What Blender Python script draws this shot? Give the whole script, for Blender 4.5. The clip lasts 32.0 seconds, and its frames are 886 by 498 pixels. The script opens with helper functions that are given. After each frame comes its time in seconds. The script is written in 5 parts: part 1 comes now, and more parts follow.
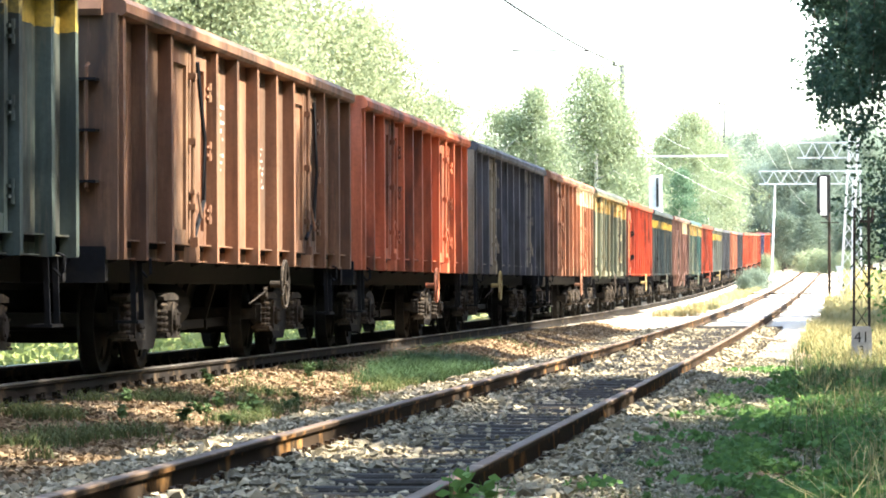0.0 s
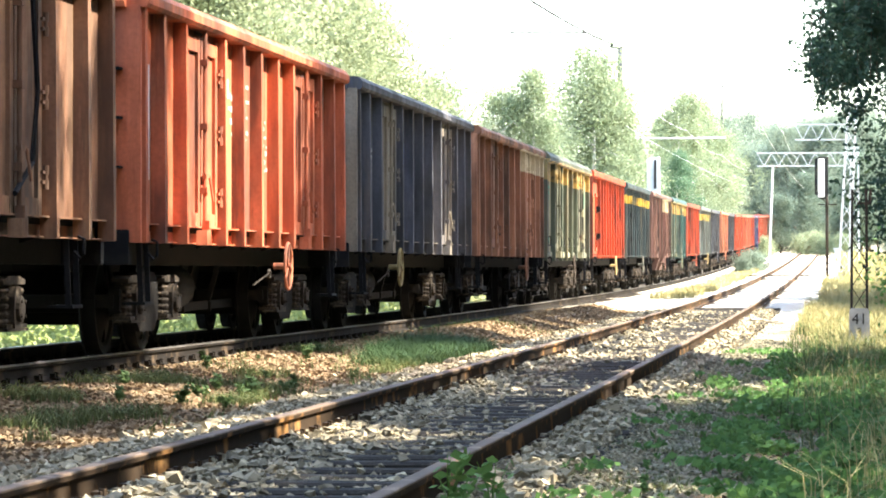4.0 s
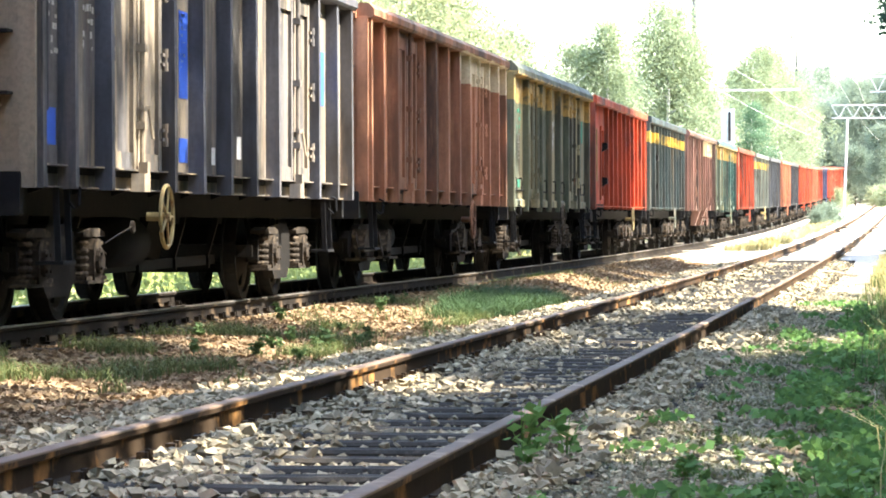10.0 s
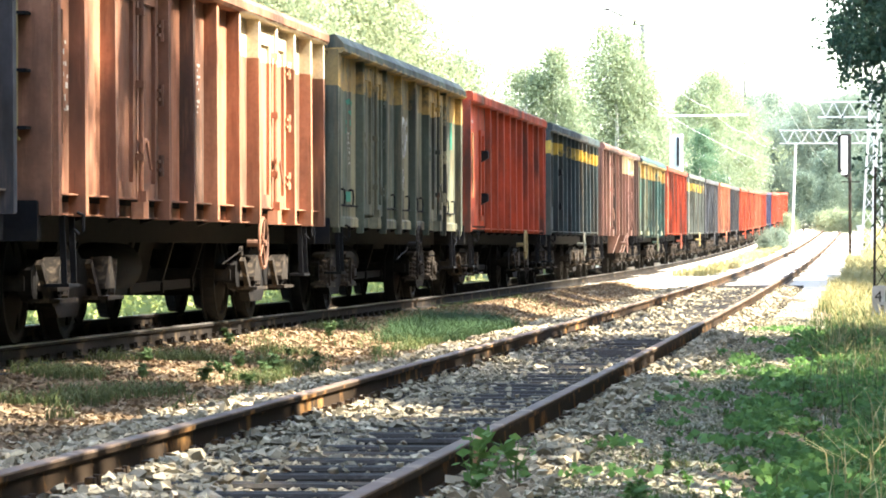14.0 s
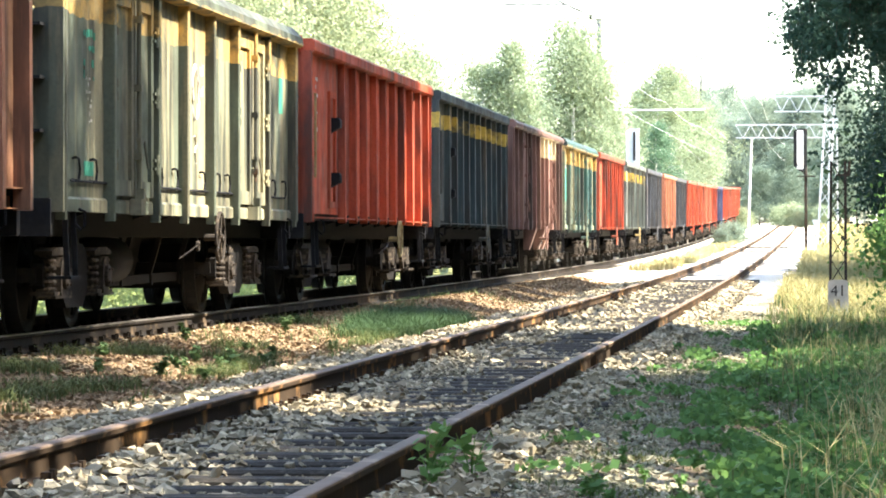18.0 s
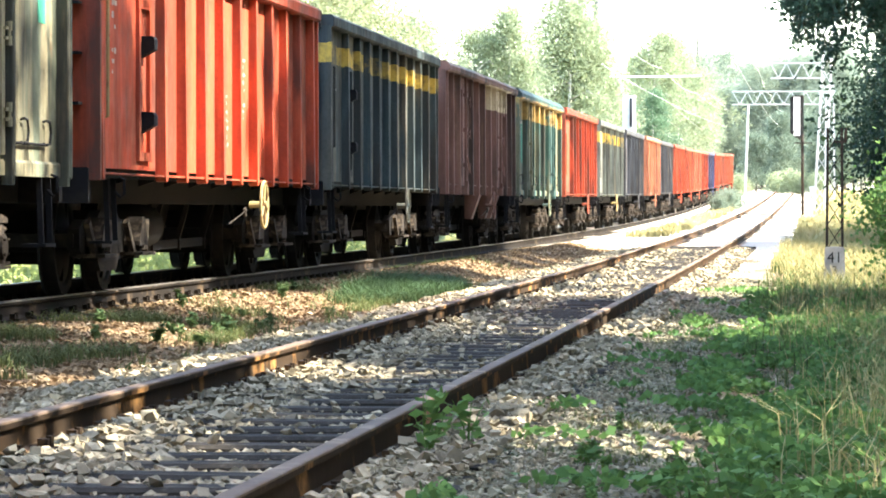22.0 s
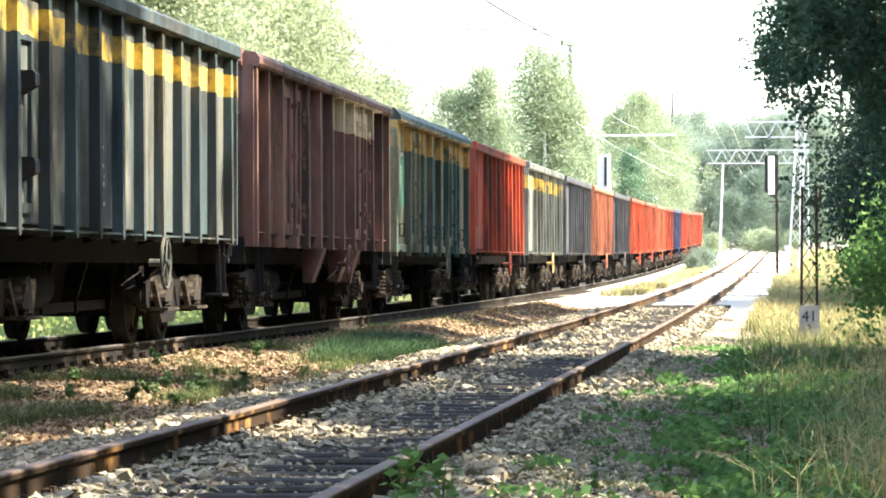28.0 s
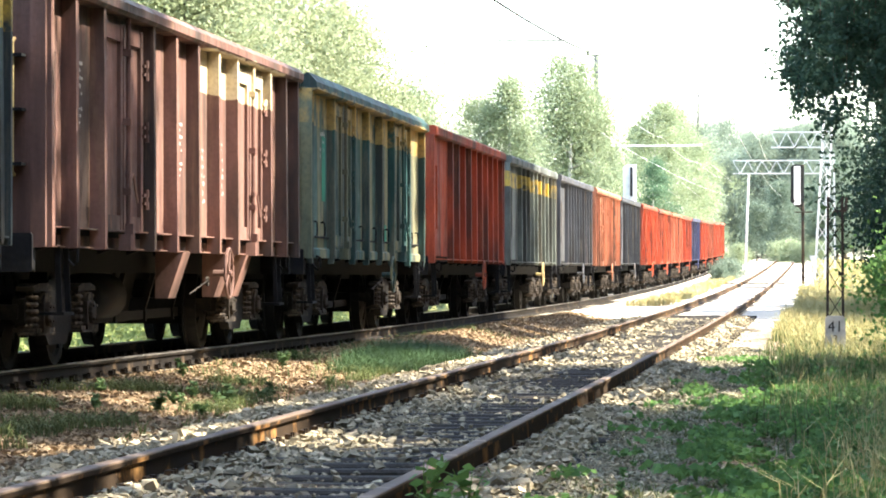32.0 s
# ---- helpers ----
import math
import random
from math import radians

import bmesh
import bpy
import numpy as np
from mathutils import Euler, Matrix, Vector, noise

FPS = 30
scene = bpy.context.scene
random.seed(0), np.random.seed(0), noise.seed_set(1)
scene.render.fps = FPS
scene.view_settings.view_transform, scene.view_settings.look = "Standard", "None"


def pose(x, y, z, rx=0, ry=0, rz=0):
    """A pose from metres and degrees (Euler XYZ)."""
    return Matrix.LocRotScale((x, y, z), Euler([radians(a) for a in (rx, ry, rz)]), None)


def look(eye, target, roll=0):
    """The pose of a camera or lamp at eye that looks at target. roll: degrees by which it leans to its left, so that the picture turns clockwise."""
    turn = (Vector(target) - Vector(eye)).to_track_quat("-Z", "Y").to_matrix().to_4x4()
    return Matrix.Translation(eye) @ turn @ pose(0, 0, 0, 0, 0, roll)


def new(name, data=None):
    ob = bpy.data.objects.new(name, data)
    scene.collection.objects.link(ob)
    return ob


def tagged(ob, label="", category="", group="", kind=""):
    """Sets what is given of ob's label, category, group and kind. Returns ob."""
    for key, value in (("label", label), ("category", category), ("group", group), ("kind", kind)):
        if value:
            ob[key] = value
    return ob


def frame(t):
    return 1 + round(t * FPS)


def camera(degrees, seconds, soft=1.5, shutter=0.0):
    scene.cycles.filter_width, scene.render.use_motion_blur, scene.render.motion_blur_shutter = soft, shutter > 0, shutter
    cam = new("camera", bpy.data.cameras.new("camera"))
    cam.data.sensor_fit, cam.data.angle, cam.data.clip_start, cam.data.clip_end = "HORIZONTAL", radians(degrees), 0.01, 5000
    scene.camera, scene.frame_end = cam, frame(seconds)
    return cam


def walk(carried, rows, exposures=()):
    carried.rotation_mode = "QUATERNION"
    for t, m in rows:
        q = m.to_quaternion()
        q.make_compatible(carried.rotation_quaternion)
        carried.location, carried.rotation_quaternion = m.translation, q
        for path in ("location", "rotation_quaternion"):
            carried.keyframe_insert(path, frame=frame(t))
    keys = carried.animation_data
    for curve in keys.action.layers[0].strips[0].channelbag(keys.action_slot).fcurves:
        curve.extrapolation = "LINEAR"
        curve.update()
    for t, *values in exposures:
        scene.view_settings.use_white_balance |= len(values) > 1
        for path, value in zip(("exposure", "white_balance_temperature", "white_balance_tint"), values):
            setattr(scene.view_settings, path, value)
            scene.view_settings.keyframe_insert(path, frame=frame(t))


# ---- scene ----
EYE = 0.846
EXPOSURE = 2.94
cam = camera(13.755, 32.0, soft=1.9)
walk(cam, [
    (0, pose(0, 0, EYE, 90.6276, 0, 6.0996)),
    (0.5, pose(0, 0, EYE, 90.5192, 0, 6.0194)),
    (1, pose(0, 0, EYE, 90.4654, 0, 6.0725)),
    (1.5, pose(0, 0, EYE, 90.5465, 0, 6.0725)),
    (2, pose(0, 0, EYE, 90.5333, 0, 6.1658)),
    (2.5, pose(0, 0, EYE, 90.3579, 0, 6.1928)),
    (3, pose(0, 0, EYE, 90.4116, 0, 6.1397)),
    (3.5, pose(0, 0, EYE, 90.3447, 0, 6.0865)),
    (5.5, pose(0, 0, EYE, 90.3843, 0, 5.9662)),
    (6, pose(0, 0, EYE, 90.4116, 0, 5.7525)),
    (6.5, pose(0, 0, EYE, 90.3984, 0, 5.6984)),
    (7, pose(0, 0, EYE, 90.3843, 0, 5.7525)),
    (7.5, pose(0, 0, EYE, 90.4654, 0, 5.8720)),
    (8, pose(0, 0, EYE, 90.3984, 0, 6.0725)),
    (8.5, pose(0, 0, EYE, 90.2627, 0, 6.2860)),
    (9, pose(0, 0, EYE, 89.9392, 0, 6.6863)),
    (9.5, pose(0, 0, EYE, 89.6827, 0, 6.9922)),
    (10, pose(0, 0, EYE, 89.6016, 0, 7.2179)),
    (10.5, pose(0, 0, EYE, 89.8854, 0, 7.3506)),
    (11, pose(0, 0, EYE, 89.6968, 0, 7.1519)),
    (11.5, pose(0, 0, EYE, 89.8722, 0, 6.9457)),
    (12, pose(0, 0, EYE, 89.8316, 0, 6.7924)),
    (12.5, pose(0, 0, EYE, 89.7096, 0, 6.7459)),
    (13, pose(0, 0, EYE, 89.8449, 0, 6.7524)),
    (13.5, pose(0, 0, EYE, 90.2900, 0, 6.6724)),
    (14, pose(0, 0, EYE, 89.9929, 0, 6.4192)),
    (14.5, pose(0, 0, EYE, 90.0335, 0, 6.3792)),
    (16.5, pose(0, 0, EYE, 90.0472, 0, 6.0595)),
    (17, pose(0, 0, EYE, 90.0000, 0, 5.8188)),
    (17.5, pose(0, 0, EYE, 90.0335, 0, 5.7254)),
    (18, pose(0, 0, EYE, 89.9057, 0, 5.7385)),
    (18.5, pose(0, 0, EYE, 89.9255, 0, 5.7787)),
    (19, pose(0, 0, EYE, 89.9392, 0, 5.7254)),
    (19.5, pose(0, 0, EYE, 90.0740, 0, 5.6984)),
    (20, pose(0, 0, EYE, 89.9119, 0, 5.8323)),
    (20.5, pose(0, 0, EYE, 89.9123, 0, 5.5984)),
    (21, pose(0, 0, EYE, 89.7100, 0, 5.7525)),
    (21.5, pose(0, 0, EYE, 89.6827, 0, 5.6451)),
    (22, pose(0, 0, EYE, 89.3856, 0, 5.6853)),
    (22.5, pose(0, 0, EYE, 89.5346, 0, 5.8524)),
    (23, pose(0, 0, EYE, 89.6289, 0, 5.6853)),
    (23.5, pose(0, 0, EYE, 89.8175, 0, 5.5382)),
    (24, pose(0, 0, EYE, 89.9524, 0, 5.5517)),
    (24.5, pose(0, 0, EYE, 89.9797, 0, 5.3779)),
    (25, pose(0, 0, EYE, 89.8043, 0, 5.2302)),
    (25.5, pose(0, 0, EYE, 89.6897, 0, 5.1637)),
    (27.5, pose(0, 0, EYE, 90.1534, 0, 5.2398)),
    (28, pose(0, 0, EYE, 90.3015, 0, 5.2931)),
    (28.5, pose(0, 0, EYE, 90.2477, 0, 5.1996)),
    (29, pose(0, 0, EYE, 90.2071, 0, 4.8908)),
    (29.5, pose(0, 0, EYE, 90.2477, 0, 5.0387)),
    (30, pose(0, 0, EYE, 90.2609, 0, 5.3062)),
    (30.5, pose(0, 0, EYE, 90.1534, 0, 5.5203)),
    (31, pose(0, 0, EYE, 90.1393, 0, 5.6137)),
    (31.5, pose(0, 0, EYE, 90.3147, 0, 5.6809)),
    (32, pose(0, 0, EYE, 90.4636, 0, 5.6940)),
], exposures=[(t, EXPOSURE + stops) for t, stops in (
    (0, 0.08), (1, 0.06), (3, 0.08), (7, 0.05), (8.5, 0.05), (9.5, 0.25), (10.5, 0.42), (12, 0.47), (13, 0.44), (14, 0.28), (16.5, 0.2),
    (18, 0.14), (20, 0.12), (21.5, 0.25), (23, 0.36), (25, 0.26), (27.5, 0.04), (30, -0.06), (32, 0.0))])

# ---------- world, sun, exposure ----------
SUN_WAY = Vector((1.0, -0.04, 1.12)).normalized()
world = bpy.data.worlds.new("world")
scene.world = world
world.use_nodes = True
wn = world.node_tree.nodes
sky = wn.new("ShaderNodeTexSky")
sky.sky_type = "NISHITA"
sky.sun_disc = False
sky.sun_elevation = math.asin(SUN_WAY.z)
sky.sun_rotation = math.atan2(SUN_WAY.x, SUN_WAY.y)
sky.dust_density = 1.2
wn["Background"].inputs["Strength"].default_value = 0.145
world.node_tree.links.new(sky.outputs[0], wn["Background"].inputs["Color"])
sun = new("sun", bpy.data.lights.new("sun", "SUN"))
sun.data.energy = 3.75
sun.data.angle = radians(0.9)
sun.data.color = (1.0, 0.97, 0.90)
sun.matrix_world = look(SUN_WAY * 60, (0, 0, 0))
scene.view_settings.use_white_balance = True
scene.view_settings.white_balance_temperature = 6900
scene.view_settings.white_balance_tint = 10


# ---------- materials ----------
class Nodes:
    """Small builder for a principled material."""

    def __init__(self, name):
        self.m = bpy.data.materials.new(name)
        self.m.use_nodes = True
        self.t = self.m.node_tree
        self.b = self.t.nodes["Principled BSDF"]
        self.tc = self.t.nodes.new("ShaderNodeTexCoord")
        self.co = self.tc.outputs["Object"]

    def put(self, where, value):
        if hasattr(value, "is_linked"):
            self.t.links.new(value, where)
        else:
            where.default_value = value

    def mapped(self, scale=(1, 1, 1), shift=(0, 0, 0), co=None):
        n = self.t.nodes.new("ShaderNodeMapping")
        self.t.links.new(co or self.co, n.inputs["Vector"])
        self.put(n.inputs["Scale"], scale)
        self.put(n.inputs["Location"], shift)
        return n.outputs[0]

    def noise(self, scale, detail=4, rough=0.6, co=None):
        n = self.t.nodes.new("ShaderNodeTexNoise")
        self.t.links.new(co or self.co, n.inputs["Vector"])
        n.inputs["Scale"].default_value = scale
        n.inputs["Detail"].default_value = detail
        n.inputs["Roughness"].default_value = rough
        return n.outputs["Fac"]

    def step(self, fac, lo, hi, a=0.0, b=1.0):
        n = self.t.nodes.new("ShaderNodeMapRange")
        self.t.links.new(fac, n.inputs["Value"])
        for k, v in (("From Min", lo), ("From Max", hi), ("To Min", a), ("To Max", b)):
            n.inputs[k].default_value = v
        return n.outputs[0]

    def math(self, op, a, b):
        n = self.t.nodes.new("ShaderNodeMath")
        n.operation = op
        self.put(n.inputs[0], a)
        self.put(n.inputs[1], b)
        return n.outputs[0]

    def mix(self, fac, a, b):
        n = self.t.nodes.new("ShaderNodeMix")
        n.data_type = "RGBA"
        self.put(n.inputs["Factor"], fac)
        for where, v in ((n.inputs["A"], a), (n.inputs["B"], b)):
            self.put(where, (*v, 1) if isinstance(v, tuple) and len(v) == 3 else v)
        return n.outputs["Result"]

    def axis(self, k):
        n = self.t.nodes.new("ShaderNodeSeparateXYZ")
        self.t.links.new(self.co, n.inputs[0])
        return n.outputs[k]

    def island(self):
        return self.t.nodes.new("ShaderNodeNewGeometry").outputs["Random Per Island"]

    def random(self):
        return self.t.nodes.new("ShaderNodeObjectInfo").outputs["Random"]

    def bump(self, height, strength=0.3, distance=0.02):
        n = self.t.nodes.new("ShaderNodeBump")
        n.inputs["Strength"].default_value = strength
        n.inputs["Distance"].default_value = distance
        self.t.links.new(height, n.inputs["Height"])
        self.t.links.new(n.outputs[0], self.b.inputs["Normal"])

    def done(self, colour, rough=0.8, metal=0.0, gloss=0.12):
        self.b.inputs["Specular IOR Level"].default_value = gloss if not metal else 0.5
        self.put(self.b.inputs["Base Color"], (*colour, 1) if isinstance(colour, tuple) and len(colour) == 3 else colour)
        self.put(self.b.inputs["Roughness"], rough)
        self.put(self.b.inputs["Metallic"], metal)
        return self.m


def varied(name, a, b, scale, c=None, fine=12.0, rough=0.85, bump=0.3, dist=0.01, metal=0.0, islands=0.0):
    """Two-tone surface with coarse and fine variation; c shows in patches; islands: spread from piece to piece."""
    n = Nodes(name)
    col = n.mix(n.step(n.noise(scale), 0.35, 0.65), a, b)
    if c:
        col = n.mix(n.step(n.noise(scale * 2.7, 5), 0.55, 0.66), col, c)
    col = n.mix(n.step(n.noise(scale * fine, 3), 0.3, 0.8, 0.0, 0.45), col, tuple(v * 0.45 for v in a))
    if islands:
        k = n.step(n.island(), 0, 1, 1 - islands, 1 + islands)
        h = n.t.nodes.new("ShaderNodeHueSaturation")
        n.put(h.inputs["Value"], k)
        n.put(h.inputs["Color"], col)
        col = h.outputs[0]
    if bump:
        n.bump(n.noise(scale * fine * 0.7, 5), bump, dist)
    return n.done(col, rough, metal)


def wagon_paint(name, owner, base, band=None, low=2.65, high=2.95, span=None, rust=0.5, seed=0.0, fade=0.35, second=None, wear=(0.40, 0.56)):
    """Weathered wagon paint: chalky fading, downward streaks, rust, and a painted band that has partly worn off."""
    n = Nodes(name)
    n.tc.object = owner
    co = n.mapped((1, 1, 1), (seed * 3.1, seed * 7.7, seed * 1.3))
    pale = tuple(min(0.8, v * 1.2 + 0.025) for v in base)
    dark = tuple(v * 0.36 + 0.004 for v in base)
    col = n.mix(n.step(n.noise(0.9, 4, co=co), 0.35, 0.7, 0.0, fade + 0.15), base, pale)
    streak = n.noise(1.0, 5, 0.65, co=n.mapped((2.6, 2.6, 0.30), (seed, seed * 2, 0)))
    col = n.mix(n.step(streak, 0.44, 0.64, 0.0, 0.80), col, dark)
    grime = n.noise(0.8, 5, 0.6, co=n.mapped((1.2, 1.2, 0.45), (seed * 4, seed, 3)))
    col = n.mix(n.step(grime, 0.46, 0.62, 0.0, 0.85), col, (0.04, 0.036, 0.03))
    if second:
        where = n.step(n.noise(1.0, 4, co=n.mapped((1, 2.1, 0.22), (seed * 5, 2, 1))), 0.46, 0.58, 0.0, 0.85)
        col = n.mix(where, col, second)
    drip = n.noise(1.0, 6, 0.7, co=n.mapped((3.2, 3.2, 0.3), (seed * 2, seed * 6, 1)))
    col = n.mix(n.step(drip, 0.54, 0.66, 0.0, 0.65), col, tuple(0.5 * v + 0.5 * w for v, w in zip(base, (0.30, 0.20, 0.11))))
    if band:
        edge = n.math("ADD", n.axis(2), n.step(n.noise(3.0, 3, co=co), 0, 1, -0.05, 0.05))
        inside = n.math("MULTIPLY", n.math("GREATER_THAN", edge, low), n.math("LESS_THAN", edge, high))
        if span:
            inside = n.math("MULTIPLY", inside, n.math("GREATER_THAN", n.axis(1), span[0]))
            inside = n.math("MULTIPLY", inside, n.math("LESS_THAN", n.axis(1), span[1]))
        worn = n.step(n.noise(1.7, 5, 0.7, co=co), *wear)
        col = n.mix(n.math("MULTIPLY", inside, worn), col, band)
    spots = n.step(n.noise(2.6, 6, 0.7, co=n.mapped((1, 1, 0.55), (seed * 9, 0, seed))), 0.74 - 0.16 * rust, 0.80 - 0.1 * rust)
    col = n.mix(spots, col, (0.16, 0.075, 0.04))
    scratch = n.noise(1.0, 5, 0.7, co=n.mapped((13, 13, 0.9), (seed, 3, seed * 2)))
    col = n.mix(n.step(scratch, 0.60, 0.70, 0.0, 0.32), col, pale)
    col = n.mix(n.step(scratch, 0.38, 0.30, 0.0, 0.38), col, (0.03, 0.025, 0.02))
    col = n.mix(n.step(n.noise(28, 3, co=co), 0.42, 0.72, 0.0, 0.3), col, dark)
    soot = n.noise(0.55, 4, 0.55, co=n.mapped((1.6, 1.6, 0.5), (seed * 6, seed * 3, 7)))
    col = n.mix(n.step(soot, 0.50, 0.68, 0.0, 0.6), col, tuple(v * 0.25 + 0.012 for v in base))
    n.bump(n.noise(7, 5, co=co), 0.25, 0.012)
    return n.done(col, n.step(n.noise(4, 3, co=co), 0.3, 0.7, 0.5, 0.8))


# Underframe, bogie and wheel steels are near black, with the shade put in.
BLACK_STEEL = varied("grimy_shade_dark_steel", (0.009, 0.0095, 0.0115), (0.012, 0.012, 0.013), 1.6, (0.016, 0.015, 0.0145), rough=0.8, bump=0.4)
BOGIE_STEEL = varied("shade_darkened_bogie_steel", (0.011, 0.010, 0.009), (0.009, 0.008, 0.0075), 2.5, (0.02, 0.016, 0.012), rough=0.85, bump=0.5)
# Lighter copy of the bogie steel: sunlight on boxes and springs painted in.
BOX_STEEL = varied("dusty_sunlit_axle_box_steel", (0.045, 0.036, 0.028), (0.02, 0.017, 0.014), 3.5, (0.11, 0.084, 0.06), rough=0.85, bump=0.5)
TREAD = varied("worn_shaded_wheel_steel", (0.009, 0.0083, 0.008), (0.007, 0.0065, 0.0065), 4.0, (0.014, 0.0115, 0.0095), rough=0.75, bump=0.2)
# Rust, with its base darkened for shade and orange patches brightened as sunlit.
RAIL_RUST = varied("rusty_rail_steel", (0.04, 0.025, 0.014), (0.024, 0.017, 0.011), 1.1, (0.30, 0.155, 0.055), rough=0.8, bump=0.5, dist=0.006)
# The train rails' shade and their sunlit spots are put into this colour.
RAIL_DARK = varied("shade_dark_rail_steel", (0.016, 0.012, 0.009), (0.011, 0.009, 0.007), 0.7, (0.11, 0.075, 0.045), rough=0.8, bump=0.5, dist=0.006)
RAIL_TOP = varied("dull_rail_head", (0.17, 0.12, 0.085), (0.11, 0.075, 0.052), 0.9, (0.28, 0.20, 0.135), rough=0.75, bump=0.1)
RAIL_SHINE = varied("polished_rail_head", (0.35, 0.32, 0.29), (0.24, 0.21, 0.19), 1.0, rough=0.35, metal=0.8, bump=0.1)
SLEEPER = varied("tarred_wooden_sleeper", (0.025, 0.0215, 0.017), (0.044, 0.038, 0.03), 3.0, (0.075, 0.063, 0.048), rough=0.9, bump=0.7, dist=0.015)
CONCRETE = varied("weathered_concrete", (0.38, 0.37, 0.34), (0.27, 0.26, 0.24), 2.0, (0.45, 0.44, 0.41), rough=0.9, bump=0.4)
WHITE_PAINT = varied("white_paint", (0.78, 0.77, 0.73), (0.66, 0.65, 0.61), 3.0, rough=0.6, bump=0.05)
GREY_PAINT = varied("silver_grey_mast_paint", (0.62, 0.64, 0.64), (0.5, 0.52, 0.52), 2.0, rough=0.5, bump=0.1)
MAST_GREY = varied("dull_grey_mast_steel", (0.09, 0.095, 0.1), (0.06, 0.065, 0.07), 2.0, rough=0.6, bump=0.1)
DARK_MAST = varied("brown_rusted_mast_paint", (0.035, 0.027, 0.022), (0.022, 0.018, 0.016), 3.0, (0.06, 0.04, 0.028), rough=0.8)
SIGNAL_BLACK = varied("matt_black_signal_paint", (0.02, 0.02, 0.021), (0.03, 0.03, 0.03), 2.0, rough=0.7, bump=0.05)
BLUE_PAINT = varied("bright_blue_paint", (0.05, 0.14, 0.6), (0.04, 0.1, 0.45), 2.0, rough=0.6, bump=0.1)
YELLOW_PAINT = varied("faded_yellow_paint", (0.36, 0.28, 0.12), (0.27, 0.21, 0.11), 3.0, (0.22, 0.12, 0.06), rough=0.7, bump=0.2)
TEAL_PAINT = varied("turquoise_paint", (0.05, 0.27, 0.18), (0.05, 0.20, 0.14), 3.0, rough=0.7, bump=0.1)
FADED_WHITE = varied("faded_white_stencil_paint", (0.55, 0.53, 0.48), (0.38, 0.36, 0.32), 6.0, (0.2, 0.18, 0.16), rough=0.7, bump=0.05)
WIRE = varied("dark_copper_wire", (0.10, 0.10, 0.10), (0.16, 0.16, 0.15), 5.0, rough=0.5, metal=0.6, bump=0)
BARK = varied("grey_brown_bark", (0.13, 0.10, 0.075), (0.08, 0.065, 0.05), 3.0, rough=0.95, bump=0.9, dist=0.03)
BIRCH_BARK = varied("white_birch_bark", (0.62, 0.60, 0.55), (0.48, 0.46, 0.42), 2.0, (0.06, 0.055, 0.05), rough=0.8, bump=0.4)


def leaf_material(name, a, b, glow=0.35):
    n = Nodes(name)
    col = n.mix(n.island(), a, b)
    col = n.mix(n.step(n.noise(0.6, 2), 0.4, 0.7, 0, 0.5), col, tuple(v * 0.8 for v in b))
    m = n.done(col, 0.65, gloss=0.12)
    t = n.t.nodes.new("ShaderNodeBsdfTranslucent")
    n.t.links.new(col, t.inputs["Color"])
    mixed = n.t.nodes.new("ShaderNodeMixShader")
    mixed.inputs[0].default_value = glow
    n.t.links.new(n.b.outputs[0], mixed.inputs[1])
    n.t.links.new(t.outputs[0], mixed.inputs[2])
    n.t.links.new(mixed.outputs[0], n.t.nodes["Material Output"].inputs["Surface"])
    return m


# Paler than plain birch green: some distance haze sits in the colour.
LEAF_PALE = leaf_material("pale_birch_leaves", (0.335, 0.38, 0.235), (0.195, 0.25, 0.15), 0.45)
LEAF_LIME = leaf_material("yellow_green_leaves", (0.37, 0.39, 0.235), (0.23, 0.275, 0.15), 0.45)
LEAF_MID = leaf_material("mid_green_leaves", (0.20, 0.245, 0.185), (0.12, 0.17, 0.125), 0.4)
# Distance haze is put into this paler, greyer leaf green.
LEAF_HAZE = leaf_material("haze_tinted_distant_leaves", (0.29, 0.345, 0.265), (0.19, 0.245, 0.19), 0.45)
LEAF_GREEN = leaf_material("full_green_birch_leaves", (0.15, 0.24, 0.14), (0.09, 0.165, 0.10), 0.4)
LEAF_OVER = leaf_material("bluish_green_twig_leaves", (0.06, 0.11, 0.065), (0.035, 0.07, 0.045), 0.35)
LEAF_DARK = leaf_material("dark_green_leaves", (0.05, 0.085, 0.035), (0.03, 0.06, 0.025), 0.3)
# Near-black green: the deep shade is put into the leaf colour.
LEAF_DEEP = leaf_material("shade_darkened_green_leaves", (0.022, 0.045, 0.026), (0.014, 0.03, 0.02), 0.15)
LEAF_WEED = leaf_material("fresh_green_weed_leaves", (0.16, 0.29, 0.08), (0.075, 0.16, 0.05), 0.4)
GRASS_GREEN = leaf_material("green_grass_blades", (0.10, 0.135, 0.045), (0.055, 0.09, 0.032), 0.35)
GRASS_OLIVE = leaf_material("olive_grass_blades", (0.135, 0.145, 0.05), (0.065, 0.09, 0.033), 0.35)
GRASS_DEEP = leaf_material("deep_green_grass_blades", (0.05, 0.085, 0.03), (0.03, 0.06, 0.024), 0.3)
LEAF_DULL = leaf_material("dull_olive_weed_leaves", (0.075, 0.12, 0.04), (0.045, 0.08, 0.03), 0.3)
LEAF_FRESH = leaf_material("fresh_sapling_leaves", (0.17, 0.29, 0.08), (0.10, 0.20, 0.055), 0.4)
MEADOW = leaf_material("bright_meadow_leaves", (0.36, 0.38, 0.13), (0.23, 0.28, 0.09), 0.4)
GRASS_DRY = leaf_material("dry_yellow_grass_blades", (0.42, 0.36, 0.16), (0.30, 0.27, 0.12), 0.3)
